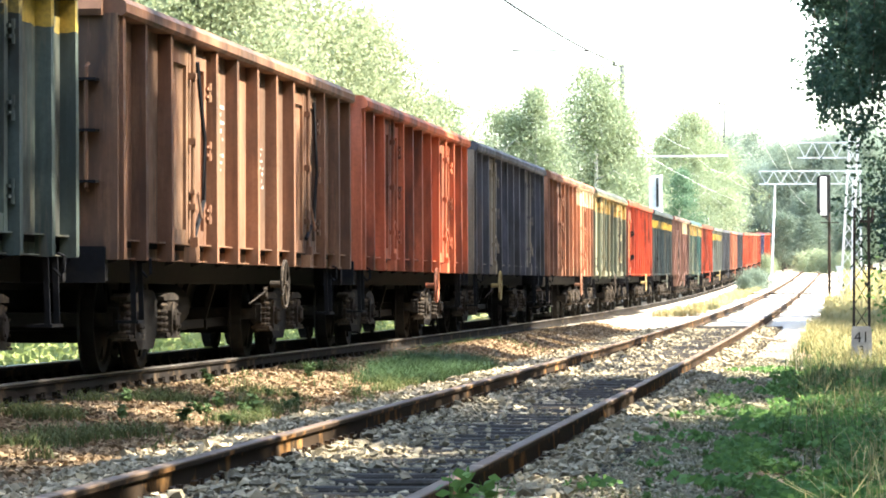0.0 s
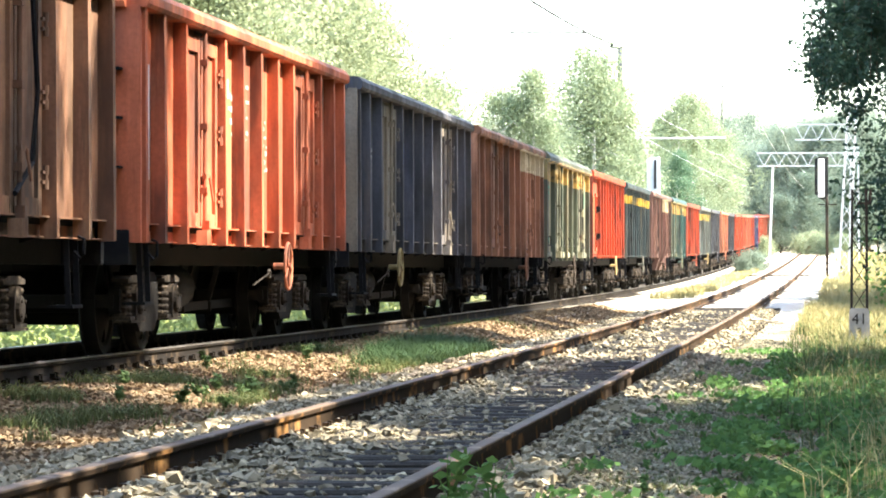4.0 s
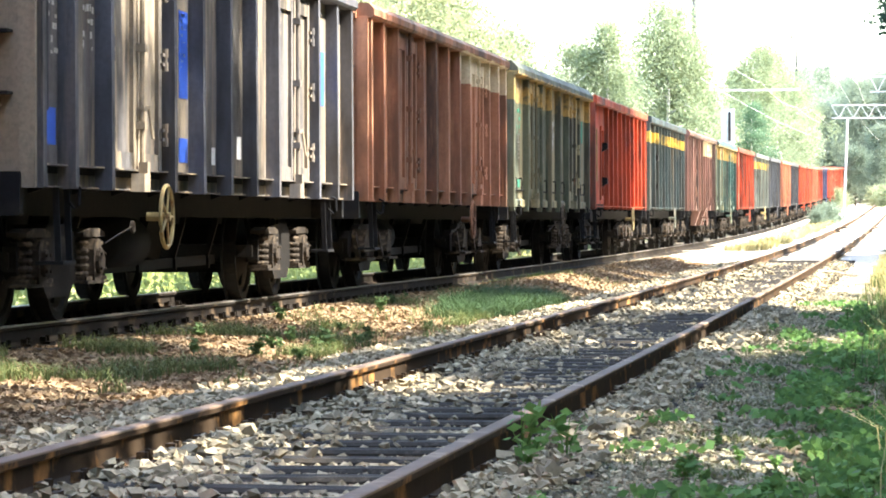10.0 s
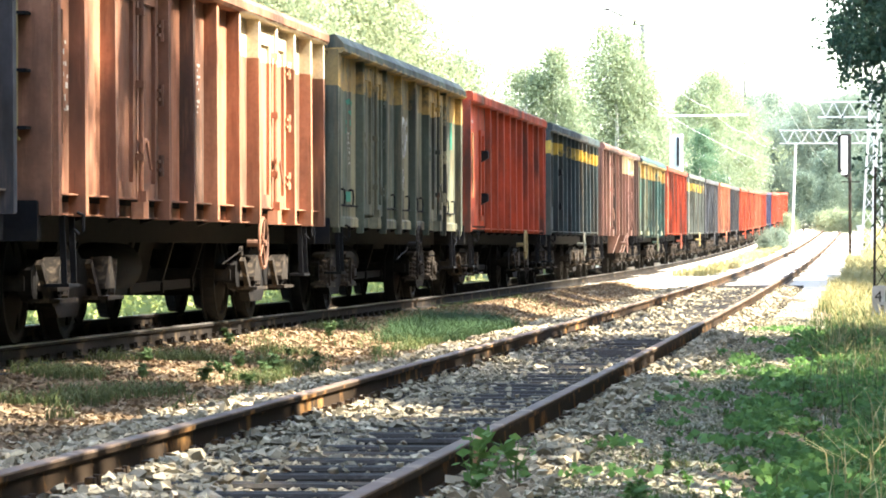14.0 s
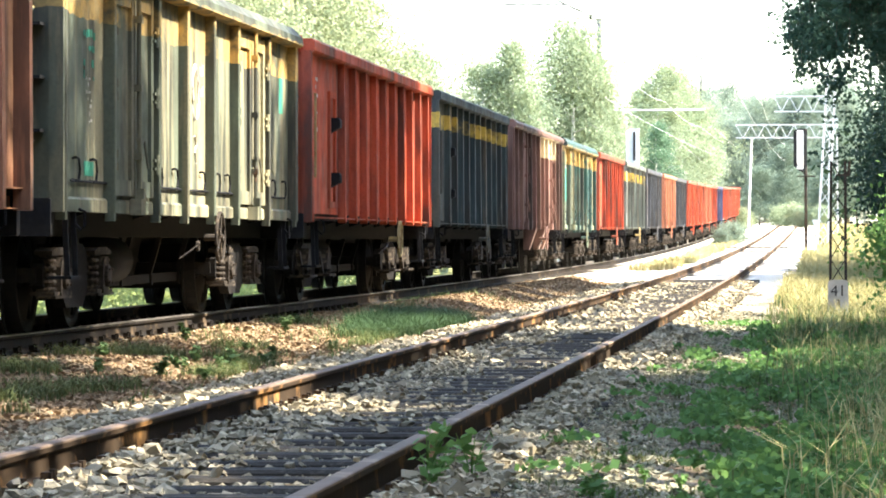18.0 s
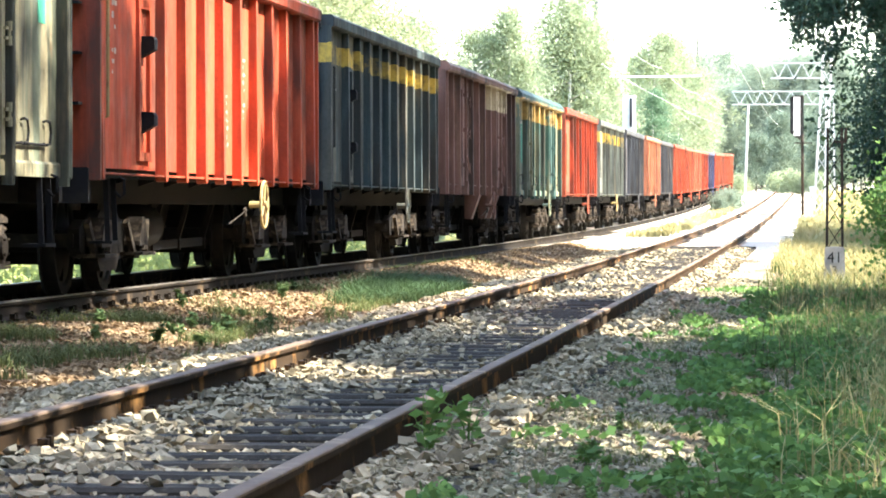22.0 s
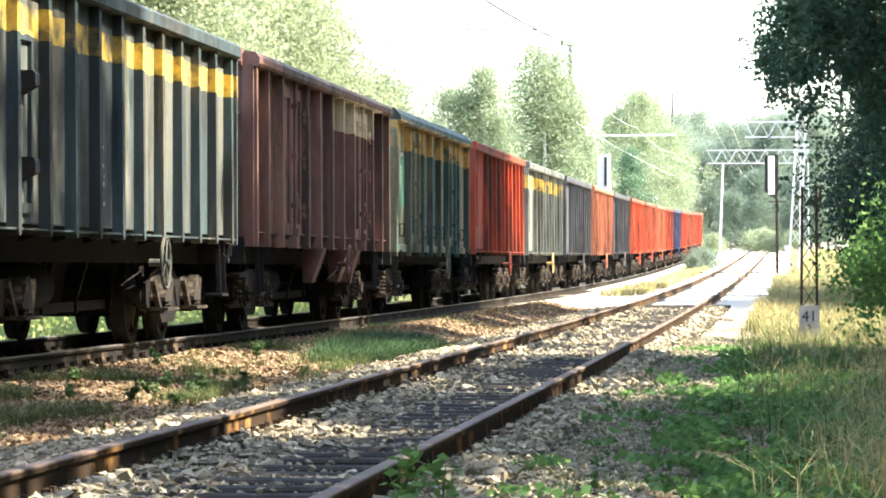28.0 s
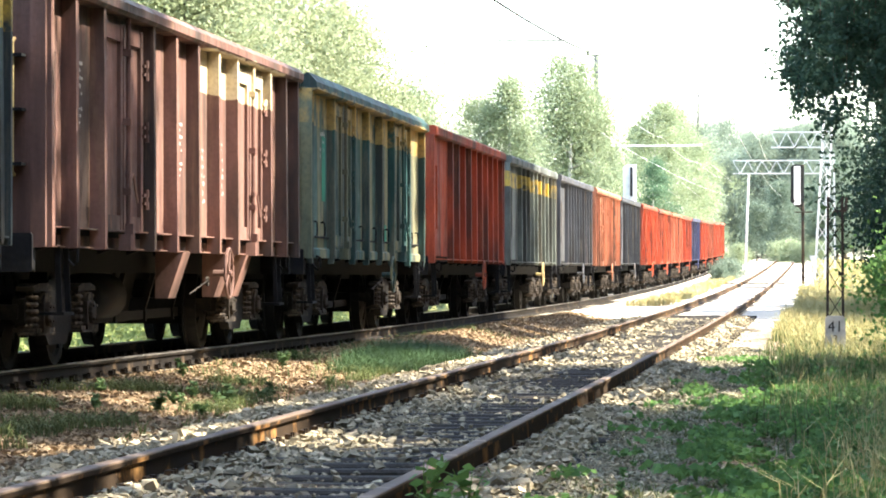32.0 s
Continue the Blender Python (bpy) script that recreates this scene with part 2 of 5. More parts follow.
STONE = varied("pale_buff_ballast_stone", (0.36, 0.30, 0.195), (0.245, 0.208, 0.14), 5.0, (0.50, 0.42, 0.27), rough=0.9, bump=0.4, islands=0.45)
VERGE_STONE = varied("grey_brown_verge_grit", (0.275, 0.25, 0.165), (0.175, 0.165, 0.105), 6.0, (0.42, 0.38, 0.26), rough=0.95, bump=0.4, islands=0.5)

SOIL_STONE = varied("brown_soil_crumbs", (0.27, 0.19, 0.11), (0.17, 0.12, 0.07), 6.0, (0.42, 0.33, 0.20), rough=0.95, bump=0.4, islands=0.4)


def ground_material():
    n = Nodes("dry_soil_and_gravel")
    soil = n.mix(n.step(n.noise(0.5, 6), 0.4, 0.62), (0.22, 0.148, 0.085), (0.15, 0.103, 0.062))
    soil = n.mix(n.step(n.noise(3.5, 6, 0.7), 0.5, 0.62, 0, 0.6), soil, (0.26, 0.19, 0.12))
    soil = n.mix(n.step(n.noise(23, 4), 0.5, 0.7, 0, 0.6), soil, (0.09, 0.07, 0.05))
    x = n.axis(0)
    # gravel beds of the two tracks
    near = n.math("ABSOLUTE", n.math("ADD", x, 2.47), 0.0)
    wob = n.step(n.noise(0.8, 4), 0.2, 0.8, -0.55, 0.55)
    bed = n.step(n.math("ADD", near, wob), 1.4, 2.0, 1, 0)
    far = n.math("ABSOLUTE", n.math("ADD", x, 7.26), 0.0)
    bed2 = n.step(n.math("ADD", far, wob), 0.9, 1.3, 0.8, 0)
    bed = n.math("MAXIMUM", bed, bed2)
    grey = n.mix(n.step(n.noise(16, 3), 0.4, 0.65), (0.22, 0.192, 0.14), (0.36, 0.315, 0.23))
    col = n.mix(bed, soil, grey)
    # pale sandy ground further along the line, strong sun put into its colour
    sunlit_sand = n.step(n.math("ADD", n.axis(1), n.step(n.noise(0.3, 4), 0.2, 0.8, -10, 10)), 62, 80)
    col = n.mix(n.math("MULTIPLY", sunlit_sand, 0.8), col, (0.62, 0.56, 0.45))
    # meadow away from the line
    away = n.math("MAXIMUM", n.step(x, 0.4, 2.0), n.step(x, -9.5, -11.5))
    meadow = n.mix(n.step(n.noise(0.7, 5), 0.35, 0.65), (0.12, 0.15, 0.05), (0.30, 0.27, 0.12))
    col = n.mix(away, col, meadow)
    n.bump(n.noise(18, 6, 0.7), 0.9, 0.03)
    return n.done(col, 0.95)


GROUND = ground_material()


# ---------- mesh helpers ----------
class Mesh:
    """Collects plain pieces into one mesh."""

    def __init__(self):
        self.v, self.f = [], []

    def add(self, v, f):
        k = len(self.v)
        self.v += [tuple(p) for p in v]
        self.f += [tuple(i + k for i in q) for q in f]
        return self

    def box(self, x0, x1, y0, y1, z0, z1, ch=0.0):
        if ch:
            return self.prism([(x0 + ch, z0), (x1 - ch, z0), (x1, z0 + ch), (x1, z1 - ch), (x1 - ch, z1), (x0 + ch, z1), (x0, z1 - ch), (x0, z0 + ch)], y0, y1)
        v = [(x, y, z) for x in (x0, x1) for y in (y0, y1) for z in (z0, z1)]
        return self.add(v, [(0, 1, 3, 2), (4, 6, 7, 5), (0, 4, 5, 1), (2, 3, 7, 6), (0, 2, 6, 4), (1, 5, 7, 3)])

    def prism(self, ring, a, b, axis="y"):
        """A closed outline pushed along an axis: outlines are (x, z) for y, (y, z) for x, (x, y) for z."""
        n = len(ring)
        put = {"y": lambda p, h: (p[0], h, p[1]), "x": lambda p, h: (h, p[0], p[1]), "z": lambda p, h: (p[0], p[1], h)}[axis]
        v = [put(p, a) for p in ring] + [put(p, b) for p in ring]
        f = [tuple(range(n - 1, -1, -1)), tuple(range(n, 2 * n))]
        f += [(i, (i + 1) % n, n + (i + 1) % n, n + i) for i in range(n)]
        return self.add(v, f)

    def tube(self, pts, radii, n=6, cap=True):
        pts = [Vector(p) for p in pts]
        if not hasattr(radii, "__len__"):
            radii = [radii] * len(pts)
        v, f = [], []
        for i, p in enumerate(pts):
            d = (pts[min(i + 1, len(pts) - 1)] - pts[max(i - 1, 0)]).normalized()
            a = d.orthogonal().normalized() if abs(d.z) > 0.95 else d.cross(Vector((0, 0, 1))).normalized()
            b = d.cross(a)
            v += [p + (a * math.cos(k * math.tau / n) + b * math.sin(k * math.tau / n)) * radii[i] for k in range(n)]
        for i in range(len(pts) - 1):
            f += [(i * n + k, i * n + (k + 1) % n, (i + 1) * n + (k + 1) % n, (i + 1) * n + k) for k in range(n)]
        if cap:
            f += [tuple(range(n - 1, -1, -1)), tuple(range((len(pts) - 1) * n, len(pts) * n))]
        return self.add(v, f)

    def beam(self, p, q, w, h=None):
        """A square bar from p to q."""
        p, q, h = Vector(p), Vector(q), h or w
        d = (q - p).normalized()
        a = d.cross(Vector((0, 0, 1)) if abs(d.z) < 0.95 else Vector((0, 1, 0))).normalized()
        b = d.cross(a)
        v = [e + a * (s * w / 2) + b * (r * h / 2) for e in (p, q) for s, r in ((-1, -1), (1, -1), (1, 1), (-1, 1))]
        return self.add(v, [(0, 1, 2, 3), (7, 6, 5, 4), (0, 4, 5, 1), (1, 5, 6, 2), (2, 6, 7, 3), (3, 7, 4, 0)])

    def lathe(self, profile, n=20, axis="x", at=(0, 0, 0)):
        """Profile of (radius, height) turned round an axis."""
        m = len(profile)
        v = []
        for k in range(n):
            c, s = math.cos(k * math.tau / n), math.sin(k * math.tau / n)
            for r, h in profile:
                p = {"x": (h, r * c, r * s), "y": (r * c, h, r * s), "z": (r * c, r * s, h)}[axis]
                v.append((p[0] + at[0], p[1] + at[1], p[2] + at[2]))
        f = [(k * m + i, ((k + 1) % n) * m + i, ((k + 1) % n) * m + i + 1, k * m + i + 1) for k in range(n) for i in range(m - 1)]
        return self.add(v, f)

    def data(self, name, smooth=False):
        me = bpy.data.meshes.new(name)
        me.from_pydata(self.v, [], self.f)
        bm = bmesh.new()
        bm.from_mesh(me)
        bmesh.ops.recalc_face_normals(bm, faces=bm.faces)
        bm.to_mesh(me)
        bm.free()
        if smooth:
            me.polygons.foreach_set("use_smooth", [True] * len(me.polygons))
        return me


def quick_mesh(name, verts, faces_per, count):
    """A large mesh of many equal pieces from arrays: verts (n, 3), faces_per: (m, k) indices."""
    me = bpy.data.meshes.new(name)
    faces = np.asarray(faces_per, dtype=np.int32)
    k = faces.shape[1]
    me.vertices.add(len(verts))
    me.vertices.foreach_set("co", np.ascontiguousarray(verts, dtype=np.float32).ravel())
    me.loops.add(faces.size)
    me.loops.foreach_set("vertex_index", faces.ravel())
    me.polygons.add(len(faces))
    me.polygons.foreach_set("loop_start", np.arange(0, faces.size, k, dtype=np.int32))
    me.polygons.foreach_set("use_smooth", [False] * len(faces))
    me.update(calc_edges=True)
    return me


def thing(name, me, material, label, category, group="", kind="", at=None):
    ob = new(name, me)
    if me is not None and material is not None:
        me.materials.clear()
        me.materials.append(material)
    if at is not None:
        ob.matrix_basis = at
    return tagged(ob, label, category, group, kind)


def part(name, me, material, parent, label="", at=None):
    """One mesh as a part under a thing or part; the material sits on the object, so that meshes can be shared."""
    ob = new(name, me)
    if not me.materials:
        me.materials.append(material)
    if me.materials[0] != material:
        ob.material_slots[0].link = "OBJECT"
        ob.material_slots[0].material = material
    ob.parent = parent
    if at is not None:
        ob.matrix_basis = at
    return tagged(ob, label)


# ---------- the line of the tracks ----------
def near_x(y):
    return -2.47 + 1.35e-5 * max(0.0, y - 105.3) ** 2


def near_z(y):
    y = min(y, 330.0)
    return 2.82e-5 * max(0.0, y - 13.5) ** 2


def train_x(y):
    return -7.26 + 1.7e-3 * max(0.0, min(y, 400.0) - 303.0) ** 2


def train_z(y):
    y = min(y, 360.0)
    return 0.10 + 3.15e-5 * max(0.0, y - 42.6) ** 2


def ground_z(x, y):
    """Ground level: flat sleeper beds under the tracks, a shallow dip between them, a soft fall on the outer sides."""
    zn, zt = near_z(y) - 0.17, train_z(y) - 0.17
    f = min(1.0, max(0.0, (-x - 3.6) / 2.2))
    base = zn + (zt - zn) * f * f * (3 - 2 * f)
    if -6.0 < x < -3.7:
        base -= 0.05 * math.sin((x + 6.0) / 2.3 * math.pi)
    if -6.6 < x < -3.9 and 36 < y < 102:
        base += 0.16 * math.exp(-((x + 5.25) / 0.55) ** 2) * min(1.0, (y - 36) / 14, (102 - y) / 12)
    if x > -1.0:
        base -= 0.10 * min(1.0, (x + 1.0) / 1.5)
    if x < -9.2:
        base -= 0.25 * min(1.0, (-9.2 - x) / 2.0)
    return base


def ground_bump(x, y):
    return 0.022 * noise.noise(Vector((x * 1.3, y * 0.8, 0))) + 0.03 * noise.noise(Vector((x * 0.7, y * 0.5, 5)))


def build_ground():
    xs = sorted(set([-600, -300, -150, -80, -50, -35, -25, -20, -16, -13, -11, -10] + [round(-9.5 + 0.25 * i, 2) for i in range(50)] + [4, 6, 10, 18, 40, 90, 200, 500]))
    ys = [-300, -120, -50, -20, -5] + [0.5 * i for i in range(0, 130)] + [65 + 3 * i for i in range(0, 100)] + [380, 440, 600, 1000, 2000]
    v = []
    for y in ys:
        for x in xs:
            z = ground_z(x, y)
            if abs(x - near_x(y)) < 1.5:
                z -= 0.04
            if -10 < x < 4 and 0 < y < 70:
                z += ground_bump(x, y)
            v.append((x, y, z))
    w = len(xs)
    f = [(j * w + i, j * w + i + 1, (j + 1) * w + i + 1, (j + 1) * w + i) for j in range(len(ys) - 1) for i in range(w - 1)]
    me = quick_mesh("ground", np.array(v), f, 1)
    me.polygons.foreach_set("use_smooth", [True] * len(me.polygons))
    thing("ground", me, GROUND, "dry brown soil with gravel and sandy patches along the railway", "ground", kind="structure")


build_ground()


# ---------- tracks ----------
def swept_rail(name, cx, cz, off, ring, y0, y1, step):
    """A rail section swept along its track."""
    ys = np.arange(y0, y1 + step, step)
    n = len(ring)
    v, f = [], []
    for y in ys:
        v += [(cx(y) + off + a, y, cz(y) + b) for a, b in ring]
    for i in range(len(ys) - 1):
        f += [(i * n + k, i * n + (k + 1) % n, (i + 1) * n + (k + 1) % n, (i + 1) * n + k) for k in range(n)]
    m = Mesh()
    m.v, m.f = v, f
    return m.data(name)


RAIL_BODY = [(-0.062, -0.155), (0.062, -0.155), (0.062, -0.146), (0.012, -0.125), (0.009, -0.045), (0.034, -0.034), (0.036, -0.012), (-0.036, -0.012), (-0.034, -0.034), (-0.009, -0.045), (-0.012, -0.125), (-0.062, -0.146)]
RAIL_HEAD = [(-0.036, -0.012), (0.036, -0.012), (0.035, -0.004), (0.027, 0.0), (-0.027, 0.0), (-0.035, -0.004)]


def build_track(name, label, cx, cz, head, steel, y0, y1, first, last, sleeper_mat, length, fasten_to):
    track = tagged(new(name), label, "railway track", kind="structure")
    for off in (-0.7525, 0.7525):
        rail = part("rail", swept_rail("rail", cx, cz, off, RAIL_BODY, y0, y1, 4.0), steel, track, "rusty brown steel rail")
        part("rail_head", swept_rail("rail_head", cx, cz, off, RAIL_HEAD, y0, y1, 4.0), head, rail, "worn running surface")
    m = Mesh()
    h = length / 2
    m.prism([(-0.13, -0.16), (0.13, -0.16), (0.13, -0.015), (0.10, 0.0), (-0.10, 0.0), (-0.13, -0.015)], -h, h)
    m.v = [(y, x, z) for x, y, z in m.v]
    sleeper = m.data("sleeper")
    fm = Mesh()
    fm.box(-0.13, 0.13, -0.08, 0.08, 0.0, 0.018)
    for s in (-1, 1):
        fm.box(s * 0.07 - 0.022, s * 0.07 + 0.022, -0.06, 0.06, 0.018, 0.055)
        fm.lathe([(0.0, 0.065), (0.018, 0.065), (0.018, 0.02)], 6, "z", (s * 0.09, 0, 0))
    fast = fm.data("rail_fastening")
    rnd = random.Random(len(name))
    y = first
    while y < last:
        c, z = cx(y), cz(y) - 0.158
        part("sleeper", sleeper, sleeper_mat, track, at=pose(c + rnd.uniform(-0.04, 0.04), y, z + rnd.uniform(-0.006, 0.004), 0, rnd.uniform(-0.6, 0.6), rnd.uniform(-1, 1)))
        if y < fasten_to:
            for off in (-0.7525, 0.7525):
                part("rail_fastening", fast, steel, track, at=pose(c + off, y, z + 0.0))
        y += 0.6
    return track


build_track("railway_track", "rusty siding track on wooden sleepers in pale ballast", near_x, near_z, RAIL_TOP, RAIL_RUST, -8, 330, 8.4, 86, SLEEPER, 2.5, 60)
build_track("main_railway_track", "railway track under the train on half-buried sleepers", train_x, train_z, RAIL_SHINE, RAIL_DARK, -20, 380, 22.2, 120, SLEEPER, 2.5, 52)

# plank crossing laid between the rails further along
crossing = tagged(new("plank_crossing"), "grey timber plank crossing laid across the siding", "level crossing", kind="structure")
pm = Mesh()
pm.box(-0.09, 0.09, -2.1, 2.1, -0.06, 0.0, 0.01)
plank = pm.data("plank")
for off in (-1.25, -1.05, -0.5, -0.3, -0.1, 0.1, 0.3, 0.5, 1.05, 1.25):
    part("plank", plank, SLEEPER, crossing, at=pose(near_x(168) + off, 168, near_z(168) - 0.005))


# ---------- wagons ----------
def arc(cx, cy, r, a0, a1, n):
    return [(cx + r * math.cos(radians(a0 + (a1 - a0) * i / n)), cy + r * math.sin(radians(a0 + (a1 - a0) * i / n))) for i in range(n + 1)]


DOORS = (-3.28, 3.28)
RIB_SETS = {
    "post": [-6.30, -5.42, -4.34, -2.22, -1.13, 0.0, 1.13, 2.22, 4.34, 5.42, 6.30],
    "plate": [-6.30, -4.32, -2.24, -0.75, 0.75, 2.24, 4.32, 6.30],
    "close": [-6.30] + [-3.45 + 1.06 * i for i in range(10)],
}


def rib_mesh(kind):
    m = Mesh()
    if kind == "post":
        m.prism([(1.30, 0.99), (1.425, 0.99), (1.432, 1.0), (1.432, 1.2), (1.42, 3.03), (1.30, 3.03)], -0.055, 0.055)
    elif kind == "plate":
        m.prism([(1.30, -0.045), (1.39, -0.045), (1.40, -0.035), (1.40, 0.035), (1.39, 0.045), (1.30, 0.045)], 1.0, 3.03, "z")
        m.box(1.31, 1.39, -0.045, 0.045, 0.93, 1.02)
    else:
        m.prism([(1.30, 1.06), (1.395, 1.06), (1.40, 1.07), (1.40, 1.16), (1.385, 3.03), (1.30, 3.03)], -0.06, 0.06)
        m.lathe([(0.0, 1.405), (0.062, 1.40), (0.062, 1.30)], 12, "x", (0, 0, 1.06))
    return m.data("rib")


def top_rail_mesh(kind, HALF):
    m = Mesh()
    ring = {
        "post": [(1.26, 3.0), (1.44, 3.0), (1.465, 3.03), (1.465, 3.10), (1.41, 3.16), (1.30, 3.17), (1.26, 3.12)],
        "plate": [(1.26, 2.98), (1.42, 2.98), (1.46, 3.0), (1.45, 3.09), (1.35, 3.20), (1.26, 3.17)],
        "close": [(1.27, 3.0), (1.40, 3.0), (1.43, 3.02), (1.43, 3.13), (1.40, 3.16), (1.27, 3.16)],
    }[kind]
    m.prism(ring, -HALF - 0.03, HALF + 0.03)
    m.prism([(-x, z) for x, z in ring], -HALF - 0.03, HALF + 0.03)
    for s in (-1, 1):
        m.prism([(s * (HALF - 0.12), 3.0), (s * (HALF + 0.09), 3.0), (s * (HALF + 0.11), 3.05), (s * (HALF + 0.02), 3.20), (s * (HALF - 0.12), 3.16)], -1.27, 1.27, "x")
    return m.data("top_rail")


def door_leaf_mesh():
    """One door leaf seen from outside, hinged at its outer edge; origin at the meeting edge, leaf towards +y."""
    m = Mesh()
    m.box(1.30, 1.325, 0.012, 0.95, 1.16, 2.94)
    for z in (1.22, 2.86):
        m.box(1.325, 1.355, 0.015, 0.945, z - 0.07, z + 0.07)
    for y in (0.075, 0.88):
        m.box(1.325, 1.358, y - 0.06, y + 0.06, 1.16, 2.94)
    return m.data("door_leaf")


def hinge_mesh():
    m = Mesh()
    for z in (0.0,):
        m.lathe([(0.0, z - 0.09), (0.024, z - 0.09), (0.024, z - 0.02), (0.015, z - 0.02), (0.015, z + 0.02), (0.024, z + 0.02), (0.024, z + 0.09), (0.0, z + 0.09)], 8, "z", (1.40, 0, 0))
        m.box(1.34, 1.40, -0.10, 0.0, z - 0.05, z - 0.025)
        m.box(1.34, 1.40, -0.10, 0.0, z + 0.025, z + 0.05)
    return m.data("hinge")


def lock_bar_mesh():
    m = Mesh()
    m.tube([(1.40, 0, 1.0), (1.40, 0, 3.02)], 0.021, 8)
    for z in (1.5, 2.1, 2.7):
        m.box(1.36, 1.43, -0.05, 0.05, z - 0.03, z + 0.03)
    m.box(1.38, 1.42, -0.03, 0.16, 1.62, 1.66)
    m.tube([(1.42, 0.14, 1.64), (1.45, 0.17, 1.40)], 0.014, 6)
    m.prism([(1.34, -0.13), (1.44, -0.11), (1.46, 0.0), (1.44, 0.11), (1.34, 0.13)], 0.99, 1.13, "z")
    m.box(1.38, 1.45, -0.045, 0.045, 1.13, 1.22)
    return m.data("lock_bar")


def body_meshes(kind, HALF):
    """Shared meshes of one wagon type."""
    out = {"rib": rib_mesh(kind), "top_rail": top_rail_mesh(kind, HALF)}
    m = Mesh()
    if kind == "post":
        m.prism([(1.275, 1.15), (1.375, 1.15), (1.375, 1.163), (1.30, 1.163), (1.30, 3.02), (1.275, 3.02)], -HALF, HALF)
    else:
        m.box(1.275, 1.30, -HALF, HALF, 1.10, 3.02)
    out["side_wall"] = m.data("side_wall")
    m = Mesh()
    m.prism([(1.225, 1.0), (1.335, 1.0), (1.335, 1.01), (1.25, 1.01), (1.25, 1.147), (1.225, 1.147)], -HALF + 0.03, HALF - 0.03)
    out["skirt"] = m.data("skirt")
    m = Mesh()
    m.box(1.275, 1.383, -HALF + 0.02, HALF - 0.02, 1.045, 1.062)
    out["bottom_flange"] = m.data("bottom_flange")
    m = Mesh()
    m.box(-1.275, 1.275, -0.02, 0.02, 1.02, 3.02)
    out["end_wall"] = m.data("end_wall")
    m = Mesh()
    m.prism([(-0.09, 0.02), (-0.05, 0.10), (0.05, 0.10), (0.09, 0.02)], 1.02, 3.0, "z")
    out["end_post"] = m.data("end_post")
    m = Mesh()
    m.box(-0.06, 0.06, -0.025, 0.035, 0.99, 3.02, 0.008)
    out["corner_post"] = m.data("corner_post")
    m = Mesh()
    m.box(-1.27, 1.27, -HALF + 0.02, HALF - 0.02, 1.10, 1.16)
    out["floor_plate"] = m.data("floor_plate")
    m = Mesh()
    m.prism([(1.16, 1.02), (1.21, 1.02), (1.21, 1.135), (1.215, 1.140), (1.215, 1.149), (1.21, 1.149), (1.16, 1.149)] if kind != "plate" else [(1.26, 1.0), (1.335, 1.0), (1.335, 1.10), (1.32, 1.12), (1.26, 1.12)], -HALF, HALF)
    out["side_sill"] = m.data("side_sill")
    m = Mesh()
    for x in (-0.92, 0.92):
        m.box(x - 0.06, x + 0.06, -HALF + 0.1, HALF - 0.1, 0.80, 1.09)
    for x in (-0.2, 0.2):
        m.box(x - 0.05, x + 0.05, -HALF + 0.1, HALF - 0.1, 0.74, 1.09)
    for y in np.linspace(-5.6, 5.6, 9):
        m.prism([(-1.15, 1.09), (-1.15, 1.02), (-0.8, 0.90), (0.8, 0.90), (1.15, 1.02), (1.15, 1.09)], y - 0.04, y + 0.04)
    out["underframe"] = m.data("underframe")
    m = Mesh()
    m.box(-1.30, 1.30, -0.06, 0.06, 0.80, 1.10, 0.012)
    out["headstock"] = m.data("headstock")
    m = Mesh()
    m.lathe([(0.0, 0.0), (0.14, 0.0), (0.13, 0.05), (0.10, 0.07), (0.10, 0.36), (0.075, 0.37), (0.075, 0.50), (0.20, 0.53), (0.235, 0.545), (0.22, 0.57), (0.0, 0.59)], 16, "y")
    out["buffer"] = m.data("buffer")
    m = Mesh()
    m.box(-0.05, 0.05, -0.1, 0.25, -0.09, 0.09)
    m.tube([(0, 0.2, 0.05), (0, 0.36, 0.06), (0, 0.42, 0.0), (0, 0.36, -0.08), (0, 0.28, -0.09)], [0.05, 0.05, 0.045, 0.04, 0.03], 6)
    m.tube([(0.03, 0.3, -0.1), (0.02, 0.28, -0.35), (-0.02, 0.2, -0.45), (-0.03, 0.1, -0.3)], 0.024, 6)
    out["coupling"] = m.data("coupling")
    m = Mesh()
    ring = [(-1.30, 0.40), (-1.30, 0.58), (-1.12, 0.66), (-0.55, 0.66), (-0.35, 0.74), (0.35, 0.74), (0.55, 0.66), (1.12, 0.66), (1.30, 0.58), (1.30, 0.40), (1.18, 0.34), (0.62, 0.30), (0.5, 0.30), (0.36, 0.20), (-0.36, 0.20), (-0.5, 0.30), (-0.62, 0.30), (-1.18, 0.34)]
    m.prism(ring, -0.05, 0.05, "x")
    out["side_frame"] = m.data("side_frame")
    m = Mesh()
    m.box(-0.97, 0.97, -0.05, 0.05, 0.42, 0.54, 0.01)
    out["end_beam"] = m.data("end_beam")
    m = Mesh()
    m.box(-0.97, 0.97, -0.26, 0.26, 0.30, 0.74, 0.02)
    for y in (-0.42, 0.42):
        m.box(-0.86, 0.86, y - 0.05, y + 0.05, 0.26, 0.48)
    out["bogie"] = m.data("bogie")
    m = Mesh()
    m.prism([(-0.10, 0.30), (0.10, 0.30), (0.13, 0.36), (0.13, 0.55), (0.08, 0.63), (-0.08, 0.63), (-0.13, 0.55), (-0.13, 0.36)], 0.0, 0.15, "x")
    m.lathe([(0.10, 0.15), (0.098, 0.18), (0.075, 0.19), (0.0, 0.19)], 14, "x", (0, 0, 0.46))
